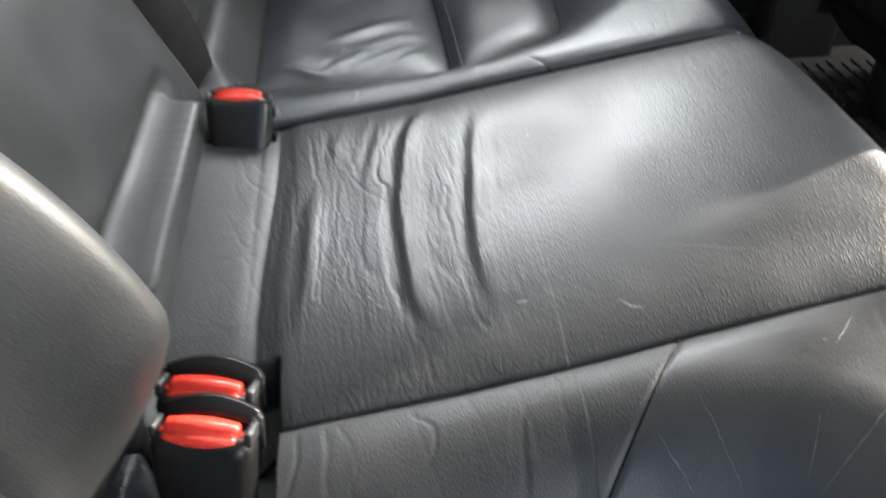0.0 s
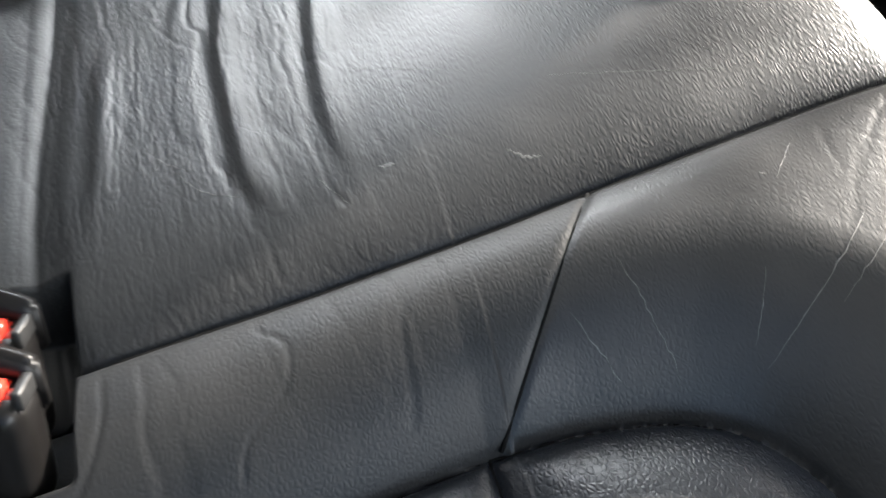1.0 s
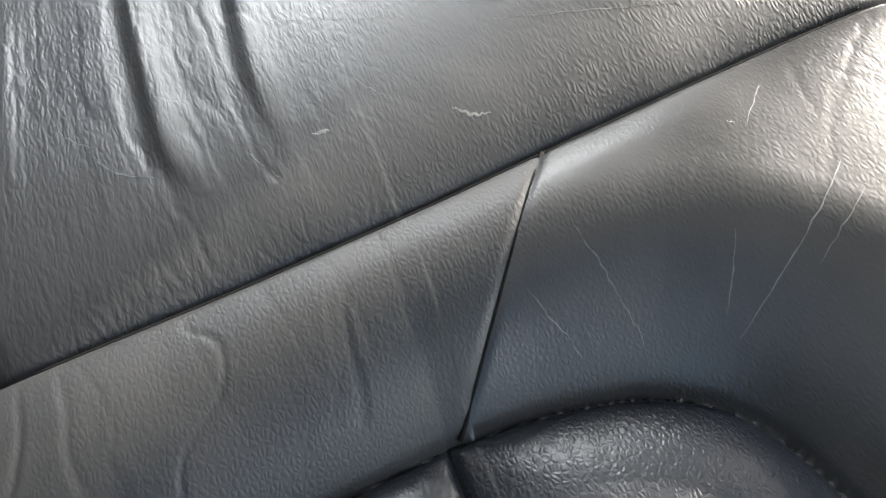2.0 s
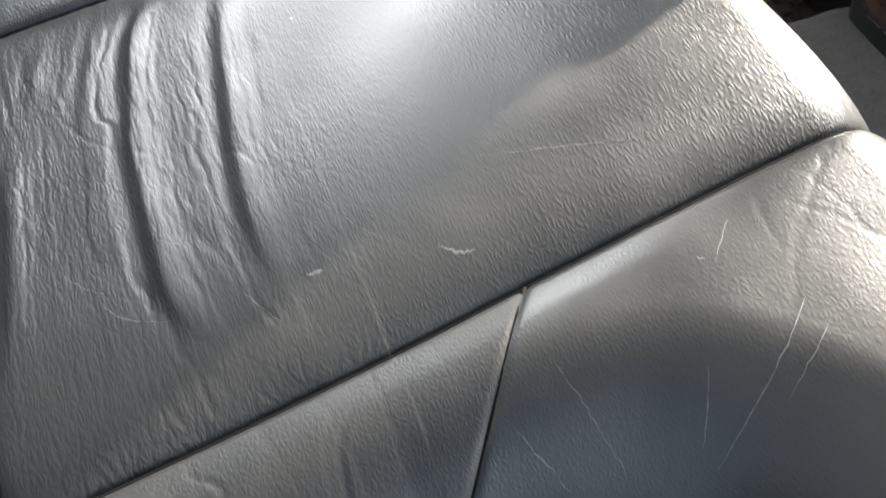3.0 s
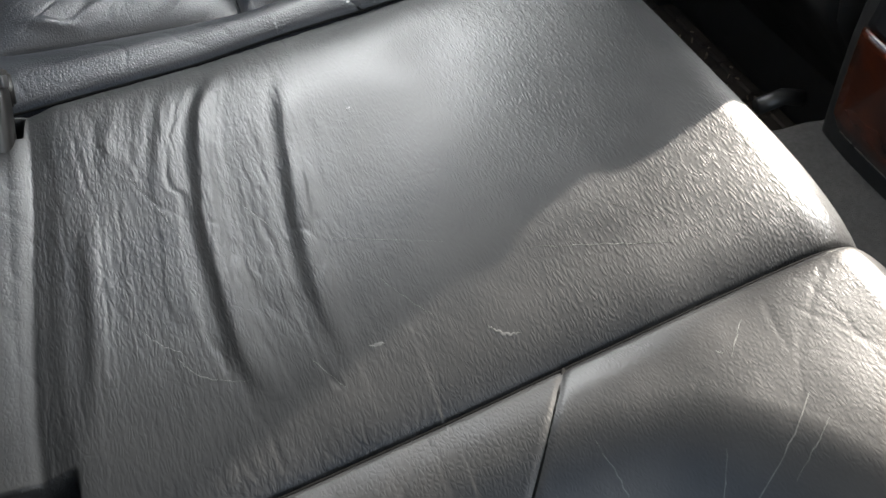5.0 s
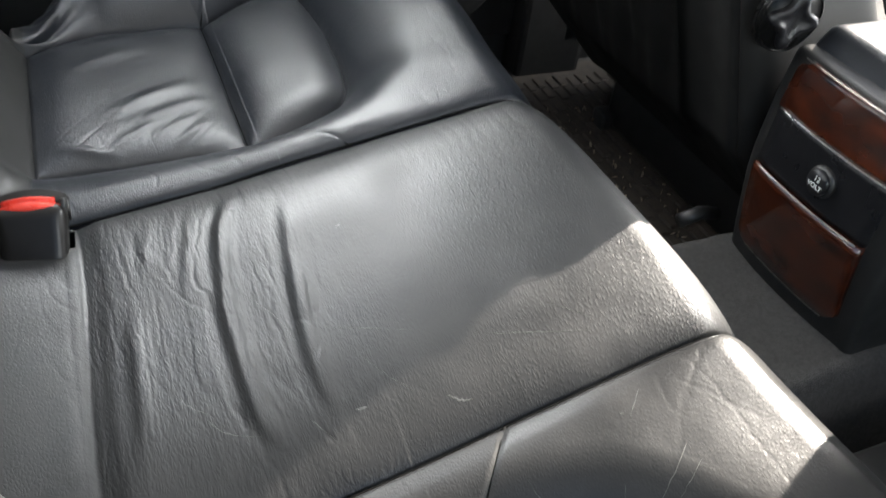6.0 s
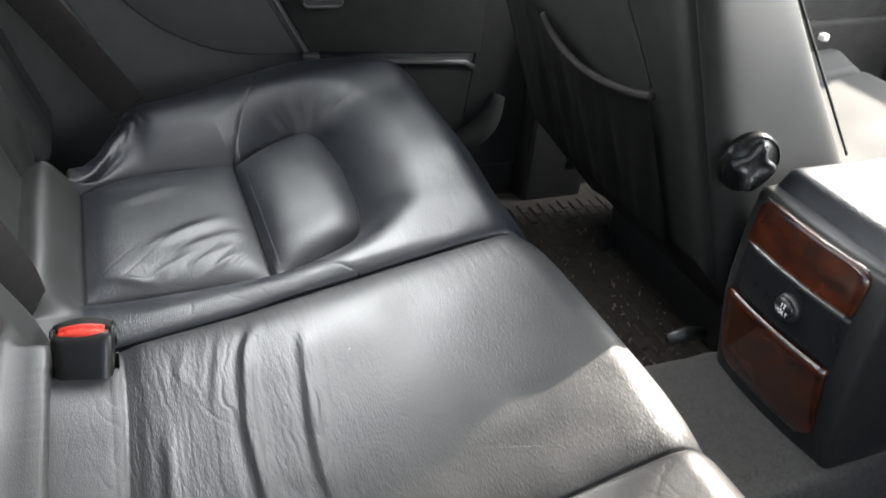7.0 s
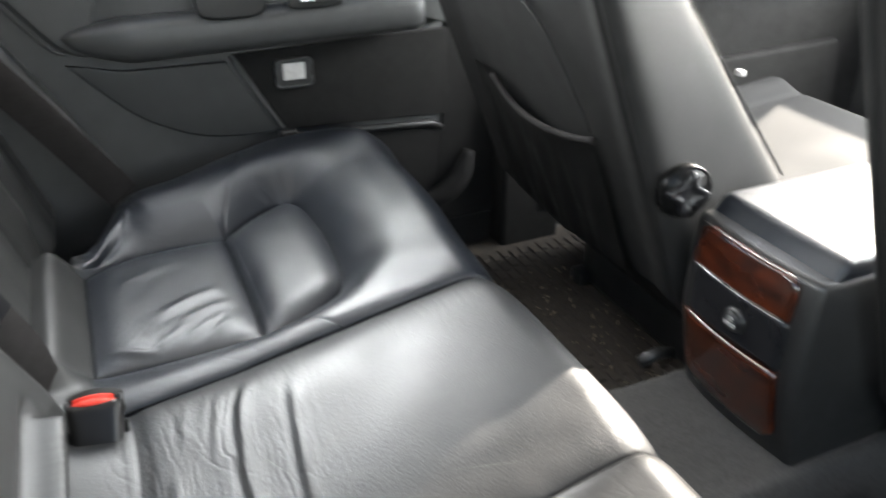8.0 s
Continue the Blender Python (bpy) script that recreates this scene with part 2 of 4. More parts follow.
def rod(points, radius, sides=8, flat=None, close=False):
    """A tube along points; flat: (across, thick) half sizes of a strap whose broad side faces `face`."""
    bm = bmesh.new()
    pts = [Vector(p) for p in points]
    rings = []
    for i, p in enumerate(pts):
        a, c = pts[max(0, i - 1)], pts[min(len(pts) - 1, i + 1)]
        if close:
            a, c = pts[i - 1], pts[(i + 1) % len(pts)]
        t = (c - a).normalized()
        side = t.cross(Vector((0, 0, 1)))
        side = side.normalized() if side.length > 1e-4 else Vector((0, 1, 0))
        up = side.cross(t)
        r = radius[i] if isinstance(radius, (list, tuple)) else radius
        rings.append([bm.verts.new(p + r * (math.cos(k * math.tau / sides) * side + math.sin(k * math.tau / sides) * up)) for k in range(sides)])
    n = len(rings)
    for i in range(n if close else n - 1):
        for k in range(sides):
            bm.faces.new((rings[i][k], rings[i][(k + 1) % sides], rings[(i + 1) % n][(k + 1) % sides], rings[(i + 1) % n][k]))
    if not close:
        bm.faces.new(rings[0][::-1])
        bm.faces.new(rings[-1])
    return bm


def strap(points, across, width, thick):
    """A flat band along points; across: the direction of its width."""
    bm = bmesh.new()
    pts = [Vector(p) for p in points]
    rings = []
    for i, p in enumerate(pts):
        t = (pts[min(len(pts) - 1, i + 1)] - pts[max(0, i - 1)]).normalized()
        w = Vector(across) - t * t.dot(Vector(across))
        w.normalize()
        n = t.cross(w)
        rings.append([bm.verts.new(p + a * width / 2 * w + b * thick / 2 * n) for a, b in
                      ((-1, -0.4), (-0.96, -1), (0, -1), (0.96, -1), (1, -0.4), (1, 0.4), (0.96, 1), (0, 1), (-0.96, 1), (-1, 0.4))])
    for i in range(len(rings) - 1):
        for k in range(10):
            bm.faces.new((rings[i][k], rings[i][(k + 1) % 10], rings[i + 1][(k + 1) % 10], rings[i + 1][k]))
    bm.faces.new(rings[0][::-1])
    bm.faces.new(rings[-1])
    return bm


def smooth_line(points, n=24):
    """A Catmull-Rom curve through points."""
    p = [np.array(q, float) for q in points]
    p = [2 * p[0] - p[1], *p, 2 * p[-1] - p[-2]]
    out = []
    for i in range(1, len(p) - 2):
        for t in np.linspace(0, 1, n, endpoint=False):
            out.append(0.5 * (2 * p[i] + (p[i + 1] - p[i - 1]) * t + (2 * p[i - 1] - 5 * p[i] + 4 * p[i + 1] - p[i + 2]) * t * t
                              + (3 * p[i] - p[i - 1] - 3 * p[i + 1] + p[i + 2]) * t ** 3))
    out.append(p[-2])
    return [tuple(q) for q in out]


def plate(outline, y0, y1, bevel=0.003, axis="y"):
    """A slab whose outline lies in a plane; axis: the one across which it has its thickness."""
    bm = bmesh.new()
    put = {"y": lambda a, b, d: (a, d, b), "x": lambda a, b, d: (d, a, b), "z": lambda a, b, d: (a, b, d)}[axis]
    vs = [bm.verts.new(put(a, b, y0)) for a, b in outline]
    f = bm.faces.new(vs)
    ext = bmesh.ops.extrude_face_region(bm, geom=[f])
    moved = [v for v in ext["geom"] if isinstance(v, bmesh.types.BMVert)]
    d = Vector(put(0, 0, y1)) - Vector(put(0, 0, y0))
    bmesh.ops.translate(bm, verts=moved, vec=d)
    bmesh.ops.recalc_face_normals(bm, faces=bm.faces)
    if bevel:
        top = [e for e in bm.edges if e.verts[0] in moved and e.verts[1] in moved]
        bmesh.ops.bevel(bm, geom=top, offset=bevel, segments=3, profile=0.6, affect="EDGES")
    return bm


def hashed(i, j, seed):
    h = np.sin(i * 127.1 + j * 311.7 + seed * 74.7) * 43758.5453
    return h - np.floor(h)


def vnoise(x, y, seed=0):
    """Smooth value noise between -1 and 1."""
    i, j = np.floor(x), np.floor(y)
    u, v = x - i, y - j
    u, v = u * u * u * (u * (6 * u - 15) + 10), v * v * v * (v * (6 * v - 15) + 10)
    a, b = hashed(i, j, seed), hashed(i + 1, j, seed)
    c, d = hashed(i, j + 1, seed), hashed(i + 1, j + 1, seed)
    return 2 * (a + (b - a) * u + (c - a) * v + (a - b - c + d) * u * v) - 1


def step(a, b, x):
    t = np.clip((x - a) / (b - a), 0, 1)
    return t * t * (3 - 2 * t)


def line_dist(x, y, pts, closed=False):
    best = np.full(np.shape(x), 9.0)
    pts = list(pts) + ([pts[0]] if closed else [])
    for (ax, ay), (bx, by) in zip(pts[:-1], pts[1:]):
        dx, dy = bx - ax, by - ay
        t = np.clip(((x - ax) * dx + (y - ay) * dy) / (dx * dx + dy * dy), 0, 1)
        best = np.minimum(best, np.hypot(x - ax - t * dx, y - ay - t * dy))
    return best


def inside(x, y, pts):
    hit = np.zeros(np.shape(x), bool)
    for (ax, ay), (bx, by) in zip(pts, pts[1:] + pts[:1]):
        if ay == by:
            continue
        hit ^= ((ay > y) != (by > y)) & (x < (bx - ax) * (y - ay) / (by - ay) + ax)
    return hit

# ---- rear bench cushion ----
SEAM = 0.166
PAD = smooth_line([(-0.25, 0.250), (-0.205, 0.256), (-0.165, 0.270), (-0.140, 0.294), (-0.127, 0.335), (-0.121, 0.40), (-0.120, 0.48), (-0.126, 0.55),
                   (-0.146, 0.574), (-0.19, 0.560), (-0.25, 0.520)], 6)
INSERT = [(-0.445, 0.262), (-0.25, 0.250), (-0.25, 0.520), (-0.40, 0.530), (-0.445, 0.515)]
CROSS_IN = [(-0.176, SEAM), (-0.245, 0.250)]
CROSS_OUT = smooth_line([(-0.25, 0.520), (-0.228, 0.59), (-0.195, 0.67), (-0.185, 0.74), (-0.19, 0.90)], 6)


FOLDS = (([(-0.298, 0.125), (-0.309, 0.091), (-0.316, 0.045), (-0.320, 0.015), (-0.321, -0.018), (-0.321, -0.060), (-0.321, -0.092), (-0.314, -0.118)], 0.0048, 0.0088, 0.0024, 0.34),
         ([(-0.255, 0.095), (-0.263, 0.045), (-0.270, -0.010), (-0.275, -0.055), (-0.276, -0.090), (-0.274, -0.108)], 0.0050, 0.0088, 0.0018, 0.38),
         ([(-0.381, 0.030), (-0.383, 0.010), (-0.386, -0.035), (-0.387, -0.065), (-0.390, -0.095)], 0.0052, 0.0075, 0.0014, 0.30),
         ([(-0.326, 0.125), (-0.332, 0.098), (-0.340, 0.060), (-0.343, 0.035)], 0.0040, 0.0060, 0.0008, 0.30),
         ([(-0.362, 0.125), (-0.366, 0.095), (-0.370, 0.060)], 0.0042, 0.0058, 0.0007, 0.30))
CREASES = [([(-0.296, 0.108), (-0.306, 0.060), (-0.312, 0.014), (-0.314, -0.029), (-0.313, -0.070), (-0.306, -0.120)], 0.00050),
           ([(-0.257, 0.060), (-0.261, 0.010), (-0.265, -0.026), (-0.267, -0.074), (-0.266, -0.105)], 0.00038),
           ([(-0.290, 0.010), (-0.292, -0.020), (-0.292, -0.046), (-0.288, -0.080), (-0.286, -0.117), (-0.280, -0.130)], 0.00042),
           ([(-0.322, 0.110), (-0.330, 0.077), (-0.336, 0.050), (-0.333, 0.020), (-0.336, -0.020), (-0.336, -0.06), (-0.330, -0.10)], 0.00050),
           ([(-0.324, -0.105), (-0.320, -0.134), (-0.318, -0.155)], 0.00035), ([(-0.370, 0.088), (-0.352, 0.040), (-0.338, 0.014), (-0.316, -0.008)], 0.00026),
           ([(-0.374, 0.100), (-0.368, 0.050), (-0.367, 0.010), (-0.370, -0.03)], 0.00030), ([(-0.386, 0.105), (-0.380, 0.040), (-0.378, 0.005), (-0.379, -0.035), (-0.382, -0.08)], 0.00036),
           ([(-0.350, 0.110), (-0.354, 0.075), (-0.351, 0.050)], 0.00030), ([(-0.304, 0.060), (-0.302, 0.020), (-0.305, -0.020), (-0.302, -0.050)], 0.00026),
           ([(-0.284, 0.070), (-0.282, 0.030), (-0.286, -0.004)], 0.00026), ([(-0.348, 0.000), (-0.352, -0.040), (-0.350, -0.065)], 0.00016),
           ([(-0.246, 0.050), (-0.252, 0.005), (-0.256, -0.040)], 0.00018), ([(-0.402, 0.090), (-0.398, 0.050), (-0.399, 0.00)], 0.00022)]
CRACKS = [[(-0.022, -0.172), (-0.068, -0.205), (-0.09, -0.232), (-0.118, -0.255), (-0.145, -0.270)], [(-0.030, -0.176), (-0.075, -0.214)],
          [(-0.045, -0.176), (-0.040, -0.205), (-0.046, -0.275)], [(-0.060, -0.190), (-0.030, -0.235)], [(-0.105, -0.246), (-0.085, -0.30)],
          [(-0.12, -0.20), (-0.15, -0.225), (-0.165, -0.245)], [(-0.070, -0.18), (-0.078, -0.21)], [(-0.01, -0.245), (-0.04, -0.265), (-0.06, -0.30)],
          [(-0.252, -0.170), (-0.250, -0.200), (-0.252, -0.215)], [(-0.329, -0.172), (-0.325, -0.21), (-0.318, -0.225)], [(-0.300, -0.170), (-0.292, -0.204), (-0.284, -0.222)],
          [(-0.275, -0.170), (-0.270, -0.19), (-0.268, -0.215)], [(-0.225, -0.170), (-0.222, -0.186)], [(-0.37, -0.175), (-0.36, -0.20), (-0.365, -0.22)],
          [(-0.045, 0.43), (-0.028, 0.41), (-0.034, 0.36), (-0.030, 0.31), (-0.036, 0.25)], [(-0.034, 0.36), (-0.018, 0.33), (-0.022, 0.27), (-0.012, 0.22)],
          [(-0.045, 0.40), (-0.055, 0.37), (-0.05, 0.345)], [(-0.022, 0.40), (-0.012, 0.37), (-0.012, 0.33)], [(-0.046, 0.31), (-0.040, 0.27), (-0.046, 0.22)],
          [(-0.075, 0.285), (-0.05, 0.29), (-0.036, 0.305)], [(-0.06, 0.19), (-0.058, 0.215)], [(-0.09, 0.19), (-0.092, 0.21)], [(-0.12, 0.19), (-0.118, 0.212)]]


def cushion_height(x, y):
    """The height of the leather over the plan, seams and folds and all."""
    a = np.abs(y)
    h = 0.383 + 0.140 * np.minimum(x, 0) - 0.40 * np.clip(x + 0.13, 0, 0.14) ** 2 + 0.045 * np.maximum(-0.30 - x, 0) + 0.18 * np.maximum(-0.424 - x, 0)
    mid = a < SEAM
    v_side = np.clip(y, -SEAM, SEAM)
    s = np.where(mid, SEAM - a, a - SEAM)
    h = h + np.where(mid, 0.017 * (1 - np.exp(-s / 0.035)) - 0.004, 0.004 * (1 - np.exp(-s / 0.010)))
    # outer seats: a bolster round a sunk pad and insert
    out = step(SEAM, SEAM + 0.02, a)
    pad_in, ins_in = inside(x, a, PAD), inside(x, a, INSERT)
    dp, di = line_dist(x, a, PAD, True), line_dist(x, a, INSERT, True)
    sunk = pad_in | ins_in
    near = np.minimum(dp, di)
    groove = 0.309 + 0.13 * np.clip(x + 0.25, 0, 0.14) + 0.02 * np.clip(x + 0.25, -0.3, 0)
    dome = lambda d, w: 1 - (1 - np.clip(d / w, 0, 1)) ** 2.4
    pad_side = line_dist(x, a, PAD)
    pad_dome = dome(x + 0.25, 0.05) * dome(pad_side, 0.05)
    ins_dome = dome(x + 0.445, 0.05) * dome(-0.25 - x, 0.05) * dome(a - 0.25 + 0.06 * np.minimum(x + 0.25, 0), 0.05) * dome(0.525 - a, 0.05)
    pillow = np.where(pad_in, 0.013 * pad_dome + 0.006 * np.clip(1 - ((x + 0.185) / 0.068) ** 2, 0, 1) ** 1.3 * np.clip(1 - ((a - 0.40) / 0.16) ** 2, 0, 1) ** 1.3, 0.011 * ins_dome)
    fall = (1 - np.clip(near / 0.072, 0, 1)) ** 2.0
    rim = h + 0.002 * np.sin(np.clip(near / 0.13, 0, 1) * math.pi) ** 2 * step(-0.30, -0.16, x)
    rim = rim + (groove - rim) * np.where(out > 0, fall * step(0.0, 0.045, a - SEAM), 0)
    h = np.where(sunk, groove + pillow, h + (rim - h) * out)
    h = h + np.where((a > 0.54) & ~sunk, 0.014 * step(0.56, 0.66, a), 0) * (1 - step(0.66, 0.76, a) * 0.4)
    # seams
    seams = np.minimum(s, near)
    cross = np.minimum(line_dist(x, a, CROSS_IN), line_dist(x, a, CROSS_OUT))
    h = h - 0.0012 * np.exp(-(cross / 0.0020) ** 2)
    rear_mid = np.where(mid, x + 0.415 - 0.003 * np.sin(y * 18), 9)
    seams = np.where(x > -0.5, seams, 9)
    h = h - 0.0024 * np.exp(-(seams / 0.0020) ** 2) - 0.0020 * np.exp(-np.minimum(s, near) / 0.011)
    h = h - np.where(mid, 0.0012 * np.exp(-(rear_mid / 0.0030) ** 2) + 0.0030 * np.exp(-((rear_mid - 0.004) / 0.0095) ** 2), 0)
    # the roll along the back
    h = h + np.where(mid, 0.0, 0.024 * np.exp(-((x + 0.478) / 0.021) ** 2) * step(0.215, 0.25, a) * step(0.60, 0.56, a))
    # long folds across the middle: a rounded ridge, hollow behind it and creased before it
    env = np.where(mid, step(0.0, 0.05, SEAM - a), 0)
    for pts, wl, wr, amp, dip in FOLDS:
        path = np.array(smooth_line(pts, 6))[::-1]
        c = np.interp(y, path[:, 1], path[:, 0]) + 0.0012 * vnoise(y * 36, 0 * y + amp * 900, 3)
        lo, hi = path[0, 1], path[-1, 1]
        e = step(lo - 0.02, lo + 0.035, y) * step(hi + 0.02, hi - 0.04, y) * np.where(mid, 1, 0) * (1 + 0.22 * vnoise(y * 24, 0 * y + amp * 500, 9))
        d = x - c
        w = np.where(d < 0, wl, wr)
        h = h + e * amp * (np.exp(-(d / w) ** 2) - dip * np.exp(-((d + 1.9 * wl) / wl) ** 2) - 0.06 * np.exp(-((d - 1.5 * wr) / (0.3 * wr)) ** 2))
    # creases that follow and branch from the folds
    for k, (pts, deep) in enumerate(CREASES):
        xs, ys = [p[0] for p in pts], [p[1] for p in pts]
        near_ = (x > min(xs) - 0.012) & (x < max(xs) + 0.012) & (y > min(ys) - 0.012) & (y < max(ys) + 0.012)
        if near_.any():
            bx, by = x[near_], y[near_]
            d = line_dist(bx + 0.0011 * vnoise(bx * 170, by * 120, 201 + k) + 0.0016 * vnoise(bx * 40, by * 50, 241 + k), by, smooth_line(pts, 4))
            h[near_] -= deep * (0.6 + 0.4 * vnoise(bx * 60, by * 45, 271 + k)) * (np.exp(-(d / 0.0012) ** 2) - 0.35 * np.exp(-((d - 0.0032) / 0.0016) ** 2))
    # many small creases that run across the seat
    rear = step(-0.22, -0.30, x) * step(-0.412, -0.400, x)
    bent = x - 0.25 * (y - 0.02) ** 2
    patch = step(-0.35, 0.35, vnoise(x * 17, y * 11, 29)) * (0.35 + 0.65 * step(-0.10, 0.04, y))
    r = 1 - np.abs(vnoise(bent * 60 + 0.7 * vnoise(x * 20, y * 12, 8), y * 6, 11))
    h = h + env * rear * 0.00040 * (r ** 3 - 0.4) * patch
    r = 1 - np.abs(vnoise(bent * 120 + 1.3 * vnoise(x * 34, y * 20, 5), y * 7, 21))
    h = h - env * (0.10 + 0.90 * rear) * 0.00034 * np.clip(r - 0.74, 0, 1) / 0.26 * step(-0.4, 0.4, vnoise(x * 18, y * 10, 23))
    r = 1 - np.abs(vnoise(bent * 210 + 1.2 * vnoise(x * 50, y * 30, 15), y * 17, 25))
    h = h - env * (0.22 + 0.78 * rear) * 0.00020 * np.clip(r - 0.65, 0, 1) / 0.35 * (0.3 + 0.7 * patch)
    h = h + env * 0.0010 * vnoise(x * 11, y * 9, 31)
    r = 1 - np.abs(vnoise(x * 165 + 0.8 * vnoise(x * 40, y * 25, 16), y * 15, 27))
    h = h - np.where(mid & (x > -0.41), np.exp(-(SEAM - v_side) / 0.045), 0) * 0.0005 * np.clip(r - 0.6, 0, 1) / 0.4
    # puckers of the strip behind the middle
    r = 1 - np.abs(vnoise((x + 0.5 * y) * 60 + 0.8 * vnoise(x * 40, y * 25, 36), (y - x) * 28, 37))
    h = h - np.where(mid, step(-0.455, -0.425, x) * step(-0.405, -0.418, x), 0) * 0.00022 * np.clip(r - 0.72, 0, 1) / 0.28
    # strips beside the middle: creases that run to the seam
    strip = np.where((a > SEAM) & (a < 0.235) & (x < -0.25) & (x > -0.43), step(0.0, 0.02, a - SEAM), 0)
    r = 1 - np.abs(vnoise(x * 42 + a * 12 + 0.5 * vnoise(x * 30, y * 30, 2), y * 7, 41))
    h = h - strip * 0.00042 * np.clip(r - 0.80, 0, 1) / 0.20
    # gathered leather at the rear outer corner, and over the pad's outer end
    gather = step(0.55, 0.62, a) * step(-0.31, -0.37, x)
    h = h + gather * 0.0011 * np.sin(x * 330 + 90 * (a - 0.6) + 4.0 * vnoise(x * 26, y * 14, 6)) * step(-0.48, -0.44, x) * (0.5 + 0.5 * vnoise(x * 20, y * 30, 7))
    h = h - 0.030 * step(-0.34, -0.45, x) * step(0.525, 0.585, a) - 0.05 * step(-0.455, -0.475, x) * step(0.55, 0.60, a)
    ang = np.arctan2(x + 0.140, a - 0.545)
    rad = np.hypot(x + 0.140, a - 0.545)
    h = h + 0.0020 * np.clip(np.cos(ang * 11 + 1.0 + 1.5 * vnoise(x * 30, y * 30, 91)), -0.2, 1) * np.exp(-((rad - 0.050) / 0.020) ** 2) * step(0.56, 0.585, a) * step(1.3, 0.7, np.abs(ang - 0.1))
    # loose folds in the inserts
    ins = np.where(ins_in, step(0.0, 0.04, di), 0)
    for x0, y0, x1, y1, w, amp in ((-0.385, 0.325, -0.275, 0.372, 0.009, 0.0027), (-0.360, 0.306, -0.262, 0.340, 0.008, 0.0020), (-0.400, 0.262, -0.295, 0.322, 0.006, 0.0012),
                                   (-0.365, 0.262, -0.275, 0.318, 0.005, 0.0010), (-0.335, 0.258, -0.258, 0.305, 0.005, 0.0009), (-0.428, 0.290, -0.380, 0.270, 0.005, 0.0020),
                                   (-0.412, 0.282, -0.365, 0.266, 0.005, 0.0014), (-0.41, 0.43, -0.31, 0.46, 0.012, 0.0016)):
        t = ((x - x0) * (x1 - x0) + (a - y0) * (y1 - y0)) / ((x1 - x0) ** 2 + (y1 - y0) ** 2)
        d = ((x - x0) * (y1 - y0) - (a - y0) * (x1 - x0)) / math.hypot(x1 - x0, y1 - y0) + 0.003 * np.sin(t * 3.1) + 0.0015 * vnoise(x * 18, y * 18, 52)
        h = h + np.where(ins_in, amp * np.exp(-(d / w) ** 2) * np.sin(math.pi * np.clip(t, 0, 1)) ** 1.5, 0)
    r = 1 - np.abs(vnoise((x - a) * 95 + 0.5 * vnoise(x * 25, a * 25, 53), (x + a) * 9, 51))
    h = h - ins * 0.00055 * np.clip(r - 0.6, 0, 1) / 0.4 * step(0.37, 0.29, a)
    # cracks in the worn front bolsters
    for k, pts in enumerate(CRACKS):
        xs, ys = [p[0] for p in pts], [p[1] for p in pts]
        box_ = (x > min(xs) - 0.01) & (x < max(xs) + 0.01) & (y > min(ys) - 0.01) & (y < max(ys) + 0.01)
        if box_.any():
            bx, by = x[box_], y[box_]
            d = line_dist(bx + 0.0014 * vnoise(bx * 160, by * 160, 101 + k), by + 0.0014 * vnoise(bx * 150, by * 170, 131 + k), pts)
            h[box_] -= 0.00011 * np.exp(-(d / 0.0013) ** 2)
    h = h + np.where(mid, 0, 0.0016 * vnoise(x * 13, y * 13, 61))
    # hollows where the belt buckles come up
    for xc, r, yc, w in ((-0.438, 0.034, -0.167, 0.043), (-0.444, 0.027, 0.142, 0.012)):
        h = h - 0.035 * step(r + 0.002, r - 0.002, np.abs(x - xc)) * step(w + 0.006, w - 0.002, np.abs(y - yc))
    return h


def cushion_plan(u, v):
    """From the flat leather (u ahead, v across) to the plan: the edge rolls over and falls to the floor."""
    big, r = 0.09, 0.056
    au = np.maximum(u - (0.037 - r - big), 0)
    av = np.maximum(np.abs(v) - (0.752 - r - big), 0)
    e = np.hypot(au, av) + 1e-9
    over = np.maximum(e - big, 0)
    ang = np.minimum(over / r, math.pi / 2)
    reach = np.minimum(e, big) + r * np.sin(ang) - 0.06 * np.maximum(over - r * math.pi / 2, 0)
    drop = r * (1 - np.cos(ang)) + np.maximum(over - r * math.pi / 2, 0)
    x = np.where(au > 0, 0.037 - r - big + reach * au / e, u)
    y = np.where(av > 0, 0.752 - r - big + reach * av / e, np.abs(v))
    x = x + 0.024 * step(0.18, 0.50, np.abs(v)) * step(-0.15, 0.0, x)
    y = y + np.sign(v) * 0.075 * (u + 0.18) * step(0.35, 0.20, np.abs(v)) * step(0.1, 0.0, u)
    y = y - 0.055 * step(-0.12, -0.34, x) * step(0.55, 0.72, y) - 0.115 * step(-0.36, -0.45, x) * step(0.45, 0.66, y)
    return x, y * np.sign(v), drop


def cushion_surface(u, v):
    x, y, drop = cushion_plan(u, v)
    return x, y, np.maximum(cushion_height(np.minimum(u, 0.02), v) - drop + 0.004 * step(-0.10, 0.0, u), 0.075)


def seam(points, bench):
    """A sewn seam: a thin dark tube for its thread, with the groove's shade put into its colour."""
    p = np.array(points)
    u, v = p[:, 0], p[:, 1]
    x, y, z = cushion_surface(u, v)
    z = np.convolve(np.pad(z, 2, mode="edge"), np.ones(5) / 5, "valid")
    part("seam", rod([(a, b, c - 0.0002) for a, b, c in zip(x, y, z)], 0.0010, 6), SEAM_LINE, bench)


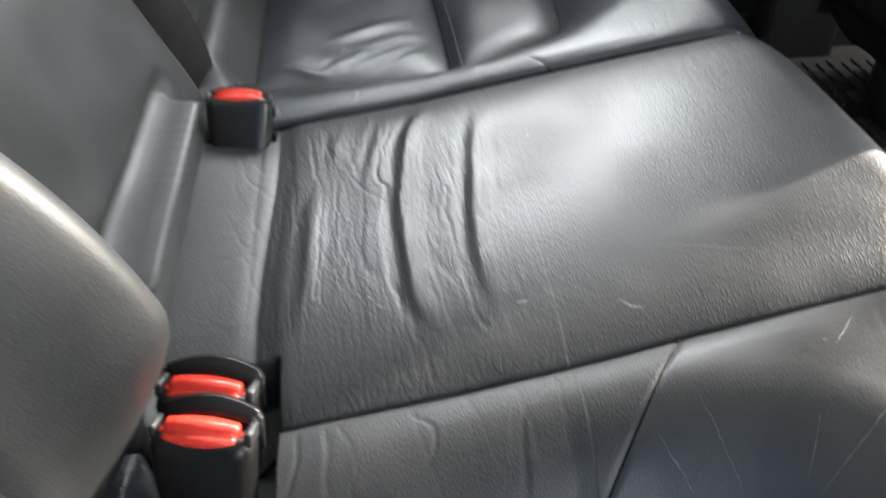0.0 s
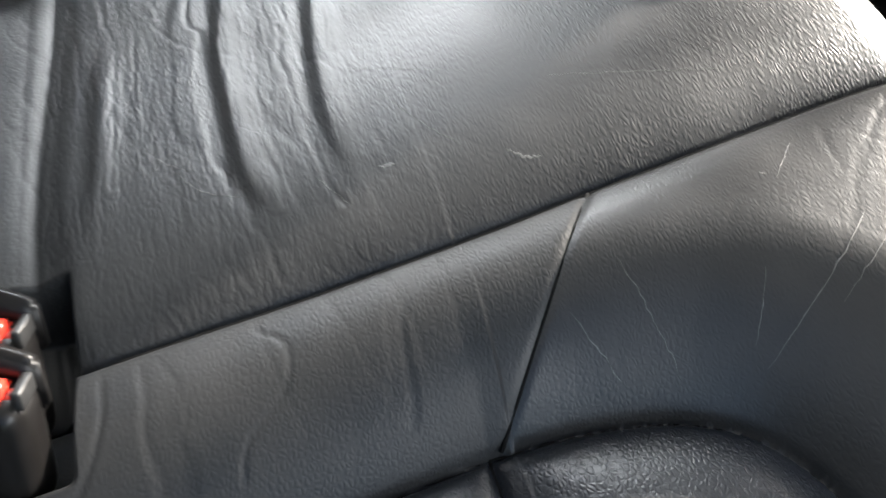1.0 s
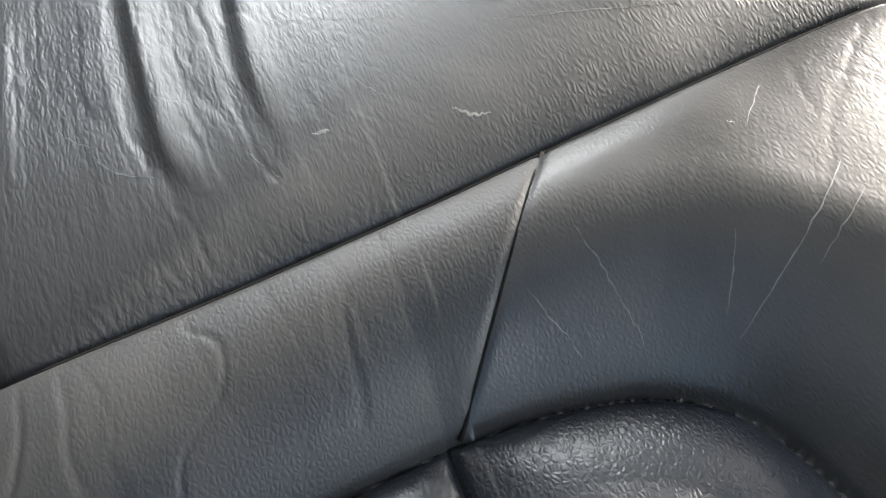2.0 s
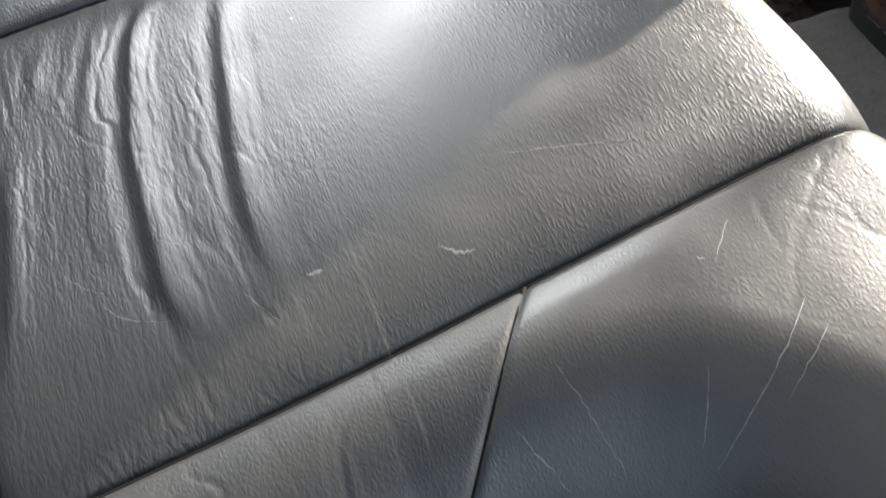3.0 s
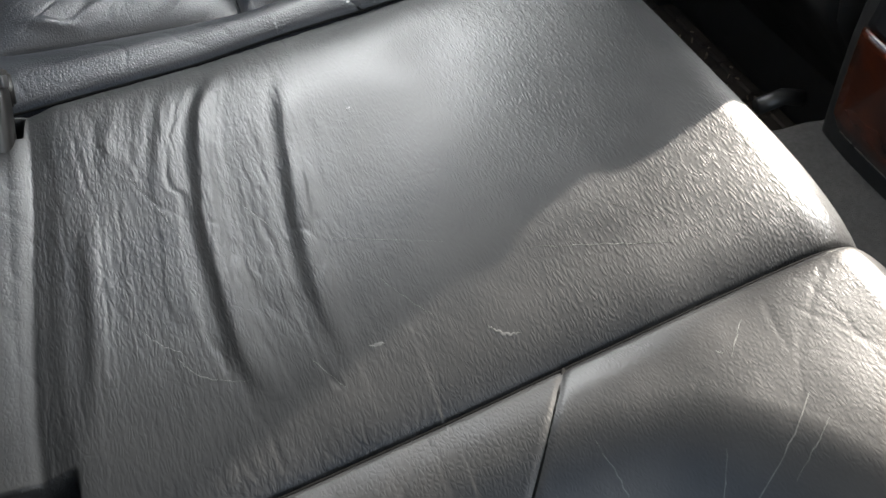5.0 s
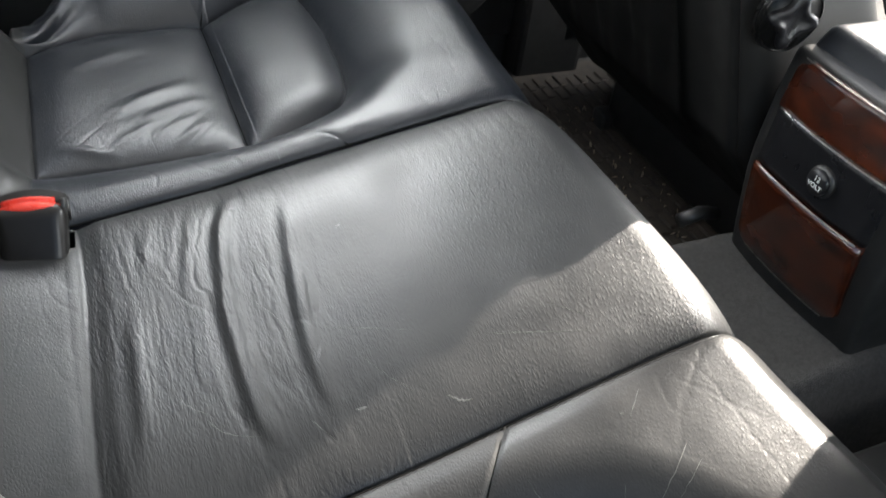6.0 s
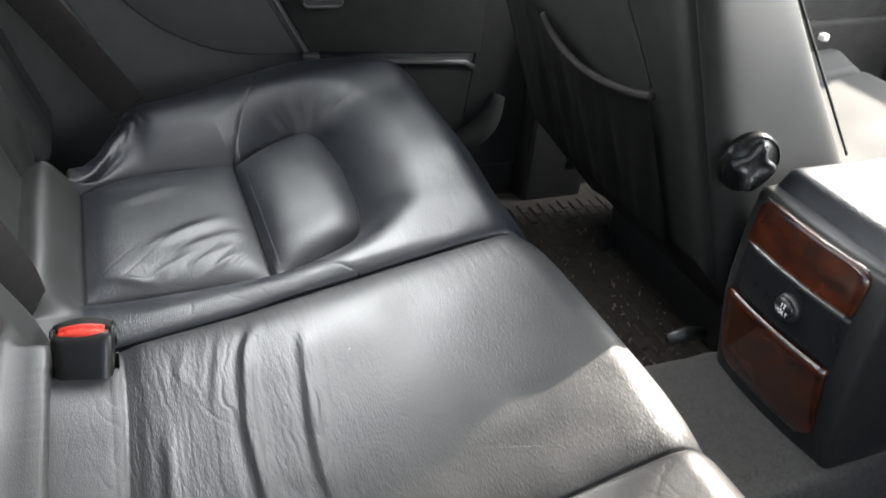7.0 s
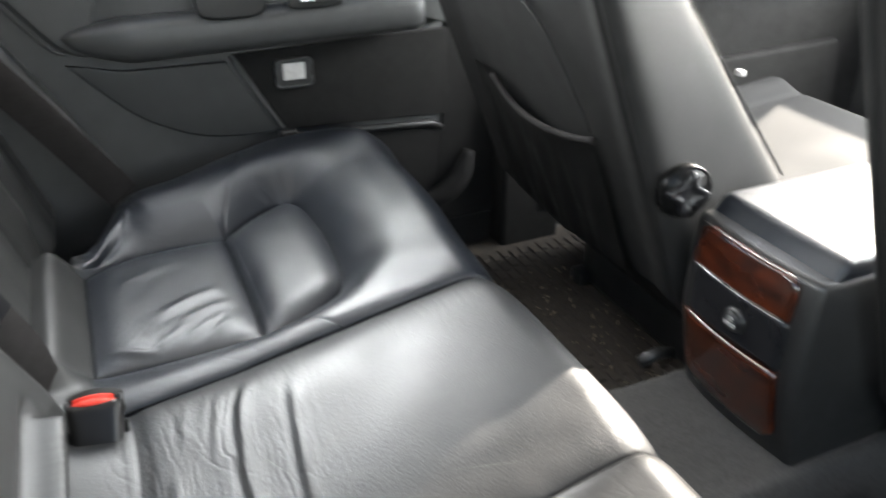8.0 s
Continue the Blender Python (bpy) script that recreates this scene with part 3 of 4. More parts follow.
def rear_bench():
    us = np.concatenate([np.arange(-0.53, -0.46, 0.004), np.arange(-0.46, -0.24, 0.0010), np.arange(-0.24, 0.03, 0.0013), np.arange(0.03, 0.26, 0.004)])
    vs = np.concatenate([np.arange(-0.96, -0.38, 0.004), np.arange(-0.38, -0.17, 0.0013), np.arange(-0.17, 0.14, 0.0011), np.arange(0.14, 0.63, 0.0013), np.arange(0.63, 0.961, 0.003)])
    u, v = np.meshgrid(us, vs, indexing="ij")
    x, y, z = cushion_surface(u, v)
    verts = np.stack([x, y, z], -1).reshape(-1, 3)
    faces = grid_faces(*u.shape)
    uc = (0.5 * (u[:-1, :-1] + u[1:, 1:])).ravel()
    vc = (0.5 * (v[:-1, :-1] + v[1:, 1:])).ravel()
    a = np.abs(vc)
    pad, ins = inside(uc, a, PAD), inside(uc, a, INSERT)
    mid = a < SEAM
    back = (uc < -0.445) & ~mid
    cross_in = CROSS_IN[0][0] + (CROSS_IN[1][0] - CROSS_IN[0][0]) * np.clip((a - SEAM) / 0.084, 0, 1)
    strip = ~mid & (a < 0.34) & (uc < cross_in) & ~ins & ~pad & ~back
    co = np.array(CROSS_OUT)
    cross_out = np.interp(a, co[:, 1], co[:, 0])
    outer = ~mid & (a > 0.44) & (uc < cross_out) & ~ins & ~pad & ~back
    front = ~mid & ~back & ~strip & ~outer & ~pad & ~ins
    bench = thing("rear_bench_cushion", (-0.2, 0, 0.075), "creased black leather rear bench cushion with sewn panels", "car seat")
    mesh_part("centre_panel", picked("centre_panel", verts, faces, mid & (uc > -0.415)), CREASED, bench, "smooth centre leather panel with deep folds at its back")
    mesh_part("centre_back_strip", picked("centre_back_strip", verts, faces, mid & (uc <= -0.415)), SMOOTHED, bench)
    for side, smooth_ones in ((vc > 0, {"back_roll": BACK_LEATHER}), (vc < 0, {"front_bolster": BOLSTER, "side_strip": SMOOTHED})):
        for name, mask, label in (("front_bolster", front, "cracked leather front bolster"), ("side_strip", strip, ""), ("thigh_pad", pad, "smooth sunk leather pad"),
                                  ("seat_insert", ins, "soft wrinkled leather insert"), ("outer_bolster", outer, "gathered leather outer bolster"), ("back_roll", back, "")):
            mesh_part(name, picked(name, verts, faces, mask & side), smooth_ones.get(name, LEATHER), bench, label)
    for side in (1, -1):
        seam([(u, side * SEAM) for u in np.arange(-0.43, 0.13, 0.006)], bench)
        seam([(u, side * v) for u, v in smooth_line([CROSS_IN[0], (-0.21, 0.208), CROSS_IN[1]], 10)], bench)
        seam([(u, side * v) for u, v in smooth_line(PAD[::3], 4)], bench)
        seam([(-0.25, side * v) for v in np.arange(0.25, 0.52, 0.006)], bench)
        seam([(u, side * float(np.interp(u, (-0.445, -0.25), (0.262, 0.250)))) for u in np.arange(-0.44, -0.248, 0.006)], bench)
        seam([(u, side * v) for u, v in CROSS_OUT[:22]], bench)
    return bench


bench = rear_bench()


def on_cushion(x, y, lift=0.0004):
    """A point of the leather over a place of the plan (away from the rolled edge)."""
    v = y - 0.075 * (x + 0.18) * float(step(0.35, 0.20, abs(y)))
    return (x, y, float(cushion_height(np.array([x]), np.array([v]))[0]) + lift)


# ---- backrests ----
def backrest(name, y0, y1, label, bulge, roll, lean=0.46, foot=-0.485, split=None, height=0.62, round_foot=True, round_end=0.0):
    """A backrest that leans back: bulge is how far its face stands out, roll how thick its rounded edge is."""
    zs = np.arange(0.0, height, 0.004)
    ys = np.linspace(0, 1, max(20, int((y1 - y0) / 0.004)))
    w, s = np.meshgrid(zs, ys, indexing="ij")
    edge = np.minimum(s, 1 - s) * (y1 - y0)
    top = np.minimum(w, height - w) if round_foot else height - w
    rnd = lambda d: np.sqrt(np.clip(1 - (1 - np.clip(d / roll, 0, 1)) ** 2, 0, 1))
    out = roll * (np.minimum(rnd(edge), rnd(top + 0.004)) - 1) + bulge(w, s, edge)
    out = out + 0.0012 * vnoise(w * 16, s * (y1 - y0) * 14, 71)
    n = np.array([1.0, 0, lean]) / math.hypot(1, lean)
    along = np.array([-lean, 0, 1.0]) / math.hypot(1, lean)
    base = np.array([foot, 0, 0.30])
    y = y0 + s * (y1 - y0) - round_end * step(0.5, 1.0, s) * np.clip(1 - w / 0.09, 0, 1) ** 2
    p = base + w[..., None] * along + out[..., None] * n
    p[..., 1] = y
    back = p - 0.11 * n
    nu, nv = w.shape
    f = grid_faces(nu, nv)
    verts = np.concatenate([p.reshape(-1, 3), back.reshape(-1, 3)])
    i = np.arange(nu * nv).reshape(nu, nv)
    rim = np.concatenate([i[:, 0], i[-1, 1:], i[-2::-1, -1], i[0, -2::-1]])
    k = nu * nv
    walls = np.stack([rim[:-1], rim[1:], rim[1:] + k, rim[:-1] + k], -1)
    ob = thing(name, (foot, (y0 + y1) / 2, 0.30), label, "car seat")
    wc, sc = (w[:-1, :-1]).ravel(), (s[:-1, :-1]).ravel()
    mask = split(wc, sc, y0, y1) if split else np.zeros(len(f), bool)
    mesh_part("cover", from_arrays("cover", *(lambda q: (verts[q[0]], q[1].reshape(-1, 4)))(np.unique(np.concatenate([f[~mask][:, ::-1], walls]), return_inverse=True))), BACK_LEATHER, ob)
    if mask.any():
        mesh_part("centre_panel", picked("centre_panel", verts, f[:, ::-1], mask), BACK_LEATHER, ob)
    return ob


def arm_bulge(w, s, edge):
    """A plain foot, then the rolled lip of the armrest, tucked in at its far end, and the face above it."""
    lip = 0.020 * np.exp(-((w - 0.080) / 0.0080) ** 2) * step(0.0, 0.02, s) * step(0.77, 0.73, s)
    lip = lip - 0.006 * np.exp(-((w - 0.080) / 0.014) ** 2 - ((s - 0.765) / 0.020) ** 2)
    groove = -0.010 * np.exp(-((w - 0.102) / 0.008) ** 2) * step(0.83, 0.75, s) - 0.003 * np.exp(-((w - 0.064) / 0.005) ** 2) * step(0.83, 0.75, s)
    pucker = 0.0005 * np.sin(s * 260 + 3 * vnoise(s * 20, w * 60, 77)) * np.exp(-((w - 0.080) / 0.009) ** 2) * step(0.77, 0.71, s)
    return lip + groove + pucker - 0.004 * np.exp(-w / 0.02) + 0.004 * step(0.13, 0.22, w) * step(0.004, 0.04, edge)


def seat_bulge(w, s, edge, ridge_height=0.018):
    t = step(0.02, 0.20, w)
    side = step(0.16, 0.02, edge)
    ridge = ridge_height * np.exp(-((edge - 0.062) / 0.046) ** 2) * step(0.0, 0.10, w) * (1 - 0.45 * step(0.10, 0.34, w))
    groove = -0.006 * np.exp(-((edge - 0.125) / 0.004) ** 2)
    return 0.016 * t + ridge + groove + 0.010 * step(0.14, 0.25, edge) * t


backrest("centre_armrest_backrest", -0.125, 0.178, "folded-up black leather centre armrest with a rolled lower edge", arm_bulge, 0.022,
         foot=-0.450, round_foot=False, round_end=0.045, split=lambda w, s, a, b: (w > 0.102) & (s < 0.76) & (s > 0.07))
backrest("rear_seat_backrest", 0.178, 0.60, "black leather rear seat backrest with a side bolster", seat_bulge, 0.045,
         split=lambda w, s, a, b: np.minimum(s, 1 - s) * (b - a) > 0.125)
backrest("rear_seat_backrest", -0.60, -0.128, "black leather rear seat backrest with a side bolster", lambda w, s, e: seat_bulge(w, s, e, 0.088), 0.045,
         split=lambda w, s, a, b: np.minimum(s, 1 - s) * (b - a) > 0.125)
for side in (1, -1):
    lo, hi = sorted((side * 0.604, side * 0.745))
    backrest("side_bolster", lo, hi, "fixed dark vinyl bolster beside the rear backrest", lambda w, s, e: 0.018 * step(0, 0.2, w) - 0.004 * np.exp(-((s - 0.5) / 0.03) ** 2), 0.03, foot=-0.47, split=lambda w, s, a, b: s > 0.5)

# ---- floor, tunnel and car body ----
def tunnel_height(x, y):
    a = np.abs(y)
    top = 0.198 - 0.02 * step(0.0, -0.2, x)
    return 0.045 + (top - 0.045) * step(0.195, 0.100, a) + 0.0015 * vnoise(x * 40, y * 40, 81)


def carpet():
    xs, ys = np.arange(-0.10, 1.35, 0.006), np.arange(-0.80, 0.8001, 0.006)
    x, y = np.meshgrid(xs, ys, indexing="ij")
    v = np.stack([x, y, tunnel_height(x, y)], -1).reshape(-1, 3)
    ob = mesh_part("floor", from_arrays("floor", v, grid_faces(*x.shape)), CARPET)
    return tagged(ob, "grey carpet over the floor and transmission tunnel", "car floor", kind="structure")


carpet()


def slab(name, lo, hi, mat, label, bevel=0.0):
    ob = part(name, box(lo, hi, bevel), mat, None, smooth=False)
    return tagged(ob, label, "car body", kind="structure")


slab("floor_pan", (-1.2, -0.82, -0.02), (1.6, 0.82, 0.030), PLASTIC, "dark floor pan of the car")
slab("ceiling", (-1.0, -0.62, 1.20), (0.75, 0.62, 1.23), HEADLINER, "grey cloth car roof lining")
slab("wall_rear", (-0.98, -0.80, 0.03), (-0.94, 0.80, 0.86), VINYL, "dark panel behind the rear seats")
slab("parcel_shelf", (-1.35, -0.75, 0.86), (-0.80, 0.75, 0.89), VINYL, "dark rear parcel shelf")
slab("wall_front", (1.32, -0.80, 0.03), (1.6, 0.80, 0.64), VINYL, "dark dashboard front wall")
for side in (1, -1):
    y = sorted((side * 0.80, side * 0.84))
    slab("wall_rear_quarter", (-1.2, y[0], 0.03), (-0.62, y[1], 0.80), VINYL, "dark rear quarter panel")
    y = sorted((side * 0.80, side * 0.84))
    slab("sill", (-0.62, y[0], 0.0), (1.6, y[1], 0.12), PLASTIC, "black door sill")
    # pillars and roof rails
    for name, pts, w in (("pillar_rear", [(-0.72, 0.78, 0.80), (-0.86, 0.60, 1.21)], 0.10), ("pillar_centre", [(0.42, 0.79, 0.05), (0.40, 0.78, 0.75), (0.36, 0.62, 1.21)], 0.06),
                         ("pillar_front", [(1.42, 0.76, 0.74), (0.75, 0.60, 1.21)], 0.05), ("roof_rail", [(-0.9, 0.61, 1.20), (0.75, 0.61, 1.20)], 0.045)):
        ob = part(name, rod([(px, side * py, pz) for px, py, pz in pts], w / 2, 10), HEADLINER)
        tagged(ob, "grey trimmed body pillar", "car body", kind="structure")
ground = part("ground", plate([(-400, -400), (400, -400), (400, 400), (-400, 400)], -0.36, -0.34, 0, "z"), ASPHALT, smooth=False)
tagged(ground, "grey asphalt ground outside the car", "ground", kind="structure")


slab("pillar_trim", (0.335, 0.735, 0.05), (0.47, 0.80, 1.18), DOOR_DARK, "dark centre pillar trim", 0.01)
tagged(part("sill_trim", rod(smooth_line([(0.14, 0.765, 0.178), (0.205, 0.762, 0.190), (0.250, 0.762, 0.225), (0.270, 0.765, 0.275)], 6), [0.012 + 0.012 * math.sin(math.pi * k / 18) for k in range(19)], 10), DOOR_DARK), "grey plastic sill corner trim", "car trim", kind="structure")


# ---- far rear door ----
def D(x, z):
    """Moves a place of the plan onto the door's inner face."""
    return (-0.392 + (x + 0.392) * 1.035, 0.886 + (z - 0.886) * 1.035)


def far_door():
    door = thing("door_1", (0, 0.80, 0.10), "closed grey rear car door with padded armrest and dark lower panel", "car door", kind="structure")
    Y = 0.782
    part("door_panel", plate([(-0.66, 0.12), (0.335, 0.12), (0.335, 0.74), (-0.75, 0.74)], 0.83, Y, 0.006), DOOR_GREY, door)
    # dark carpeted front field, with a slanting joint to the padded field
    part("front_field", plate([D(-0.170, 0.522), D(0.205, 0.530), D(0.205, 0.372), D(-0.092, 0.384)], Y + 0.002, Y - 0.006, 0.003), DOOR_DARK, door, "dark carpeted door field")
    low = smooth_line([D(-0.105, 0.384), D(-0.18, 0.386), D(-0.238, 0.396), D(-0.29, 0.418), D(-0.34, 0.452), D(-0.415, 0.532)], 6)
    part("padded_field", plate(list(reversed(low)) + [D(-0.182, 0.512), D(-0.338, 0.515)], Y + 0.002, Y - 0.007, 0.003), DOOR_PAD, door, "padded dark vinyl door field")
    part("joint_strip", rod([(*(lambda q: (q[0], Y - 0.007, q[1]))(D(-0.176, 0.520)),), (*(lambda q: (q[0], Y - 0.007, q[1]))(D(-0.098, 0.380)),)], 0.0022, 8), DOOR_GREY, door)
    part("clip", box((D(-0.108, 0)[0], Y - 0.02, D(0, 0.372)[1]), (D(-0.08, 0)[0], Y, D(0, 0.386)[1]), 0.003), PLASTIC, door)
    part("front_edge_panel", plate([(0.196, 0.125), (0.333, 0.125), (0.333, 0.622), (0.224, 0.622), (0.222, 0.40)], Y + 0.002, Y - 0.005, 0.003), DOOR_DARK, door, "dark front edge of the door")
    part("window_post", box((0.215, 0.79, 0.735), (0.335, 0.83, 1.20), 0.01), DOOR_DARK, door, "black window frame post")
    # lower ledge
    a, b = D(-0.095, 0.374), D(0.195, 0.357)
    part("ledge", rod([(a[0], Y - 0.006, a[1]), (b[0] - 0.02, Y - 0.006, b[1]), (b[0], Y - 0.002, b[1] - 0.012)], 0.0070, 10), PLASTIC, door, "grey pocket rim")
    part("door_pocket", plate([(a[0] - 0.01, 0.13), (b[0] + 0.02, 0.13), (b[0], b[1] - 0.008), (a[0], a[1] - 0.008)], Y + 0.002, Y - 0.004, 0.002), DOOR_DARK, door, "dark carpeted door pocket")
    # armrest: a long rounded bar, thicker and blunter at its front
    n = 46
    bm = bmesh.new()
    rings = []
    for i in range(n):
        t = i / (n - 1)
        x = -0.425 + 0.575 * t + 0.012
        grow = math.sqrt(min(1, t / 0.16)) if t < 0.16 else 1
        end = math.sqrt(max(0, 1 - max(0, (t - 0.985) / 0.015) ** 2))
        zc = 0.5555 + 0.004 * t + 0.008 * (1 - grow)
        hz, hy = (0.034 - 0.004 * t) * grow * (0.8 + 0.2 * end) + 0.0005, 0.062 * (0.35 + 0.65 * grow) * (0.9 + 0.1 * end)
        ring = []
        for k in range(20):
            q = math.tau * k / 20
            cy, cz = math.cos(q), math.sin(q)
            ring.append(bm.verts.new((x, Y - hy * (0.5 + 0.5 * math.copysign(abs(cy) ** 0.7, cy)) * 1.0, zc + hz * math.copysign(abs(cz) ** 0.65, cz))))
        rings.append(ring)
    for i in range(n - 1):
        for k in range(20):
            bm.faces.new((rings[i][k], rings[i + 1][k], rings[i + 1][(k + 1) % 20], rings[i][(k + 1) % 20]))
    bm.faces.new(rings[0])
    bm.faces.new(rings[-1][::-1])
    bmesh.ops.recalc_face_normals(bm, faces=bm.faces)
    arm = part("armrest", bm, VINYL, door, "long black padded armrest")
    part("pull_cup", plate(smooth_line([(-0.222, 0.640), (-0.217, 0.600), (-0.205, 0.584), (-0.165, 0.580), (-0.125, 0.582), (-0.108, 0.600), (-0.10, 0.640)], 5), 0.735, 0.716, 0.005), PLASTIC, door, "black grab recess behind the armrest")
    # upper trim that sweeps down behind the armrest
    upper = smooth_line([(-0.50, 0.655), (-0.455, 0.592), (-0.415, 0.545), (-0.37, 0.535), (-0.36, 0.60), (-0.30, 0.625), (0.16, 0.625), (0.335, 0.64)], 5)
    part("upper_trim", plate(upper + [(0.335, 0.74), (-0.56, 0.74)], Y + 0.002, Y - 0.018, 0.007), DOOR_GREY, door, "grey upper door trim")
    line = smooth_line([(-0.54, 0.70), (-0.475, 0.605), (-0.43, 0.548), (-0.41, 0.538)], 8)
    part("trim_joint", rod([(x, Y - 0.010, z) for x, z in line], 0.0035, 8), DOOR_GREY, door)
    # front upright of the armrest's end
    part("end_cap", plate([(0.165, 0.545), (0.215, 0.53), (0.222, 0.64), (0.170, 0.64)], Y, Y - 0.022, 0.004), VINYL, door)
    # inner handle
    h = part("inner_handle", plate(smooth_line([(-0.075, 0.592), (-0.06, 0.586), (0.005, 0.586), (0.015, 0.592), (0.005, 0.612), (-0.065, 0.612)], 4), 0.735, 0.722, 0.003), PLASTIC, door, "dark handle surround")
    part("lever", rod([(-0.058, 0.717, 0.598), (-0.040, 0.711, 0.601), (-0.012, 0.716, 0.598)], 0.0042, 8), CHROME, h, "bright metal lever")
    # small lamp in the dark field
    cx, cz = -0.0635, 0.4685

    def oblong(x, z, hx, hz, r):
        return [(x + sx * (hx - r) + r * math.cos(q), z + sz * (hz - r) + r * math.sin(q)) for sx, sz, q0 in ((1, 1, 0), (-1, 1, 90), (-1, -1, 180), (1, -1, 270))
                for q in (radians(q0 + 22.5 * k) for k in range(5))]
    lamp = part("courtesy_lamp", plate(oblong(cx, cz, 0.034, 0.0255, 0.010), Y - 0.004, Y - 0.012, 0.003), PLASTIC, door, "rounded black frame of a small door lamp")
    part("lens", plate(oblong(cx, cz + 0.003, 0.0190, 0.0145, 0.002), Y - 0.008, Y - 0.0135, 0.0015), PALE, lamp, "pale frosted lens")
    part("frame_lip", rod([(x, Y - 0.012, z) for x, z in oblong(cx, cz, 0.032, 0.0235, 0.009)], 0.0024, 8, close=True), VINYL, lamp)
    return door


far_door()
arch = plate([(-0.70, 0.12), (-0.40, 0.12), (-0.37, 0.34), (-0.44, 0.47), (-0.53, 0.62), (-0.62, 0.74), (-0.80, 0.74)], 0.80, 0.752, 0.012)
tagged(part("wheel_arch_trim", arch, VINYL), "dark vinyl trim over the wheel arch", "car trim", kind="structure")

# front door on the far side, dark
fd = thing("door_2", (0.9, 0.82, 0.1), "dark front car door with a sloping armrest", "car door", kind="structure")
part("door_panel", plate([(0.36, 0.12), (1.40, 0.12), (1.40, 0.74), (0.36, 0.74)], 0.83, 0.785, 0.006), DOOR_GREY, fd)
part("armrest", rod(smooth_line([(0.50, 0.765, 0.60), (0.75, 0.745, 0.59), (1.0, 0.745, 0.61), (1.2, 0.765, 0.66)], 8), 0.035, 12), VINYL, fd)
part("middle_field", plate([(0.40, 0.14), (1.34, 0.14), (1.34, 0.548), (0.40, 0.545)], 0.786, 0.776, 0.006), DOOR_DARK, fd, "dark carpeted door field")
part("door_pocket", plate([(0.45, 0.16), (1.25, 0.16), (1.2, 0.40), (0.5, 0.38)], 0.778, 0.752, 0.01), DOOR_DARK, fd)
part("pull_handle", rod([(0.80, 0.735, 0.615), (0.86, 0.722, 0.665), (0.92, 0.735, 0.72)], 0.016, 10), PLASTIC, fd, "black slanting pull handle")
part("joint_strip", rod([(0.40, 0.780, 0.550), (0.85, 0.778, 0.553), (1.3, 0.780, 0.556)], 0.004, 8), VINYL, fd)
nd = thing("door_3", (0.9, -0.82, 0.1), "dark front passenger door, closed", "car door", kind="structure")
part("door_panel", plate([(0.45, 0.12), (1.40, 0.12), (1.40, 0.74), (0.45, 0.74)], -0.785, -0.83, 0.0), DOOR_GREY, nd)


# ---- centre console ----
def rear_x(z):
    """The console's rear face: upright above, drawn back towards the floor."""
    return 0.236 + 0.30 * max(0, 0.33 - z) ** 1.15 + 0.10 * max(0, z - 0.40) ** 1.0


def rear_panel(z0, z1, half, out, thick=0.012, corner=0.0):
    """A panel that follows the console's rear face."""
    bm = bmesh.new()
    nz, ny = 10, 12
    rows = []
    for i in range(nz + 1):
        z = z0 + (z1 - z0) * i / nz
        inset = 0.0
        if corner:
            d = (z1 - z) if corner > 0 else (z - z0)
            c = abs(corner)
            if d < c:
                inset = c - math.sqrt(max(0, c * c - (c - d) ** 2))
        row = []
        for j in range(ny + 1):
            y = (2 * j / ny - 1) * (half - inset)
            x = rear_x(z) - out + 0.007 * (y / 0.085) ** 2
            row.append((bm.verts.new((x, y, z)), bm.verts.new((x + thick, y, z))))
        rows.append(row)
    for i in range(nz):
        for j in range(ny):
            bm.faces.new([rows[i][j][0], rows[i + 1][j][0], rows[i + 1][j + 1][0], rows[i][j + 1][0]])
            bm.faces.new([rows[i][j][1], rows[i][j + 1][1], rows[i + 1][j + 1][1], rows[i + 1][j][1]])
    for i in range(nz):
        for j, flip in ((0, 1), (ny, 0)):
            q = [rows[i][j][0], rows[i][j][1], rows[i + 1][j][1], rows[i + 1][j][0]]
            bm.faces.new(q)
    for j in range(ny):
        for i in (0, nz):
            bm.faces.new([rows[i][j][0], rows[i][j + 1][0], rows[i][j + 1][1], rows[i][j][1]])
    bmesh.ops.recalc_face_normals(bm, faces=bm.faces)
    return bm


def strip_at(z, half, out, r):
    pts = [(rear_x(z) - out + 0.007 * (y / 0.085) ** 2, y, z) for y in np.linspace(-half, half, 13)]
    return rod(pts, r, 8)


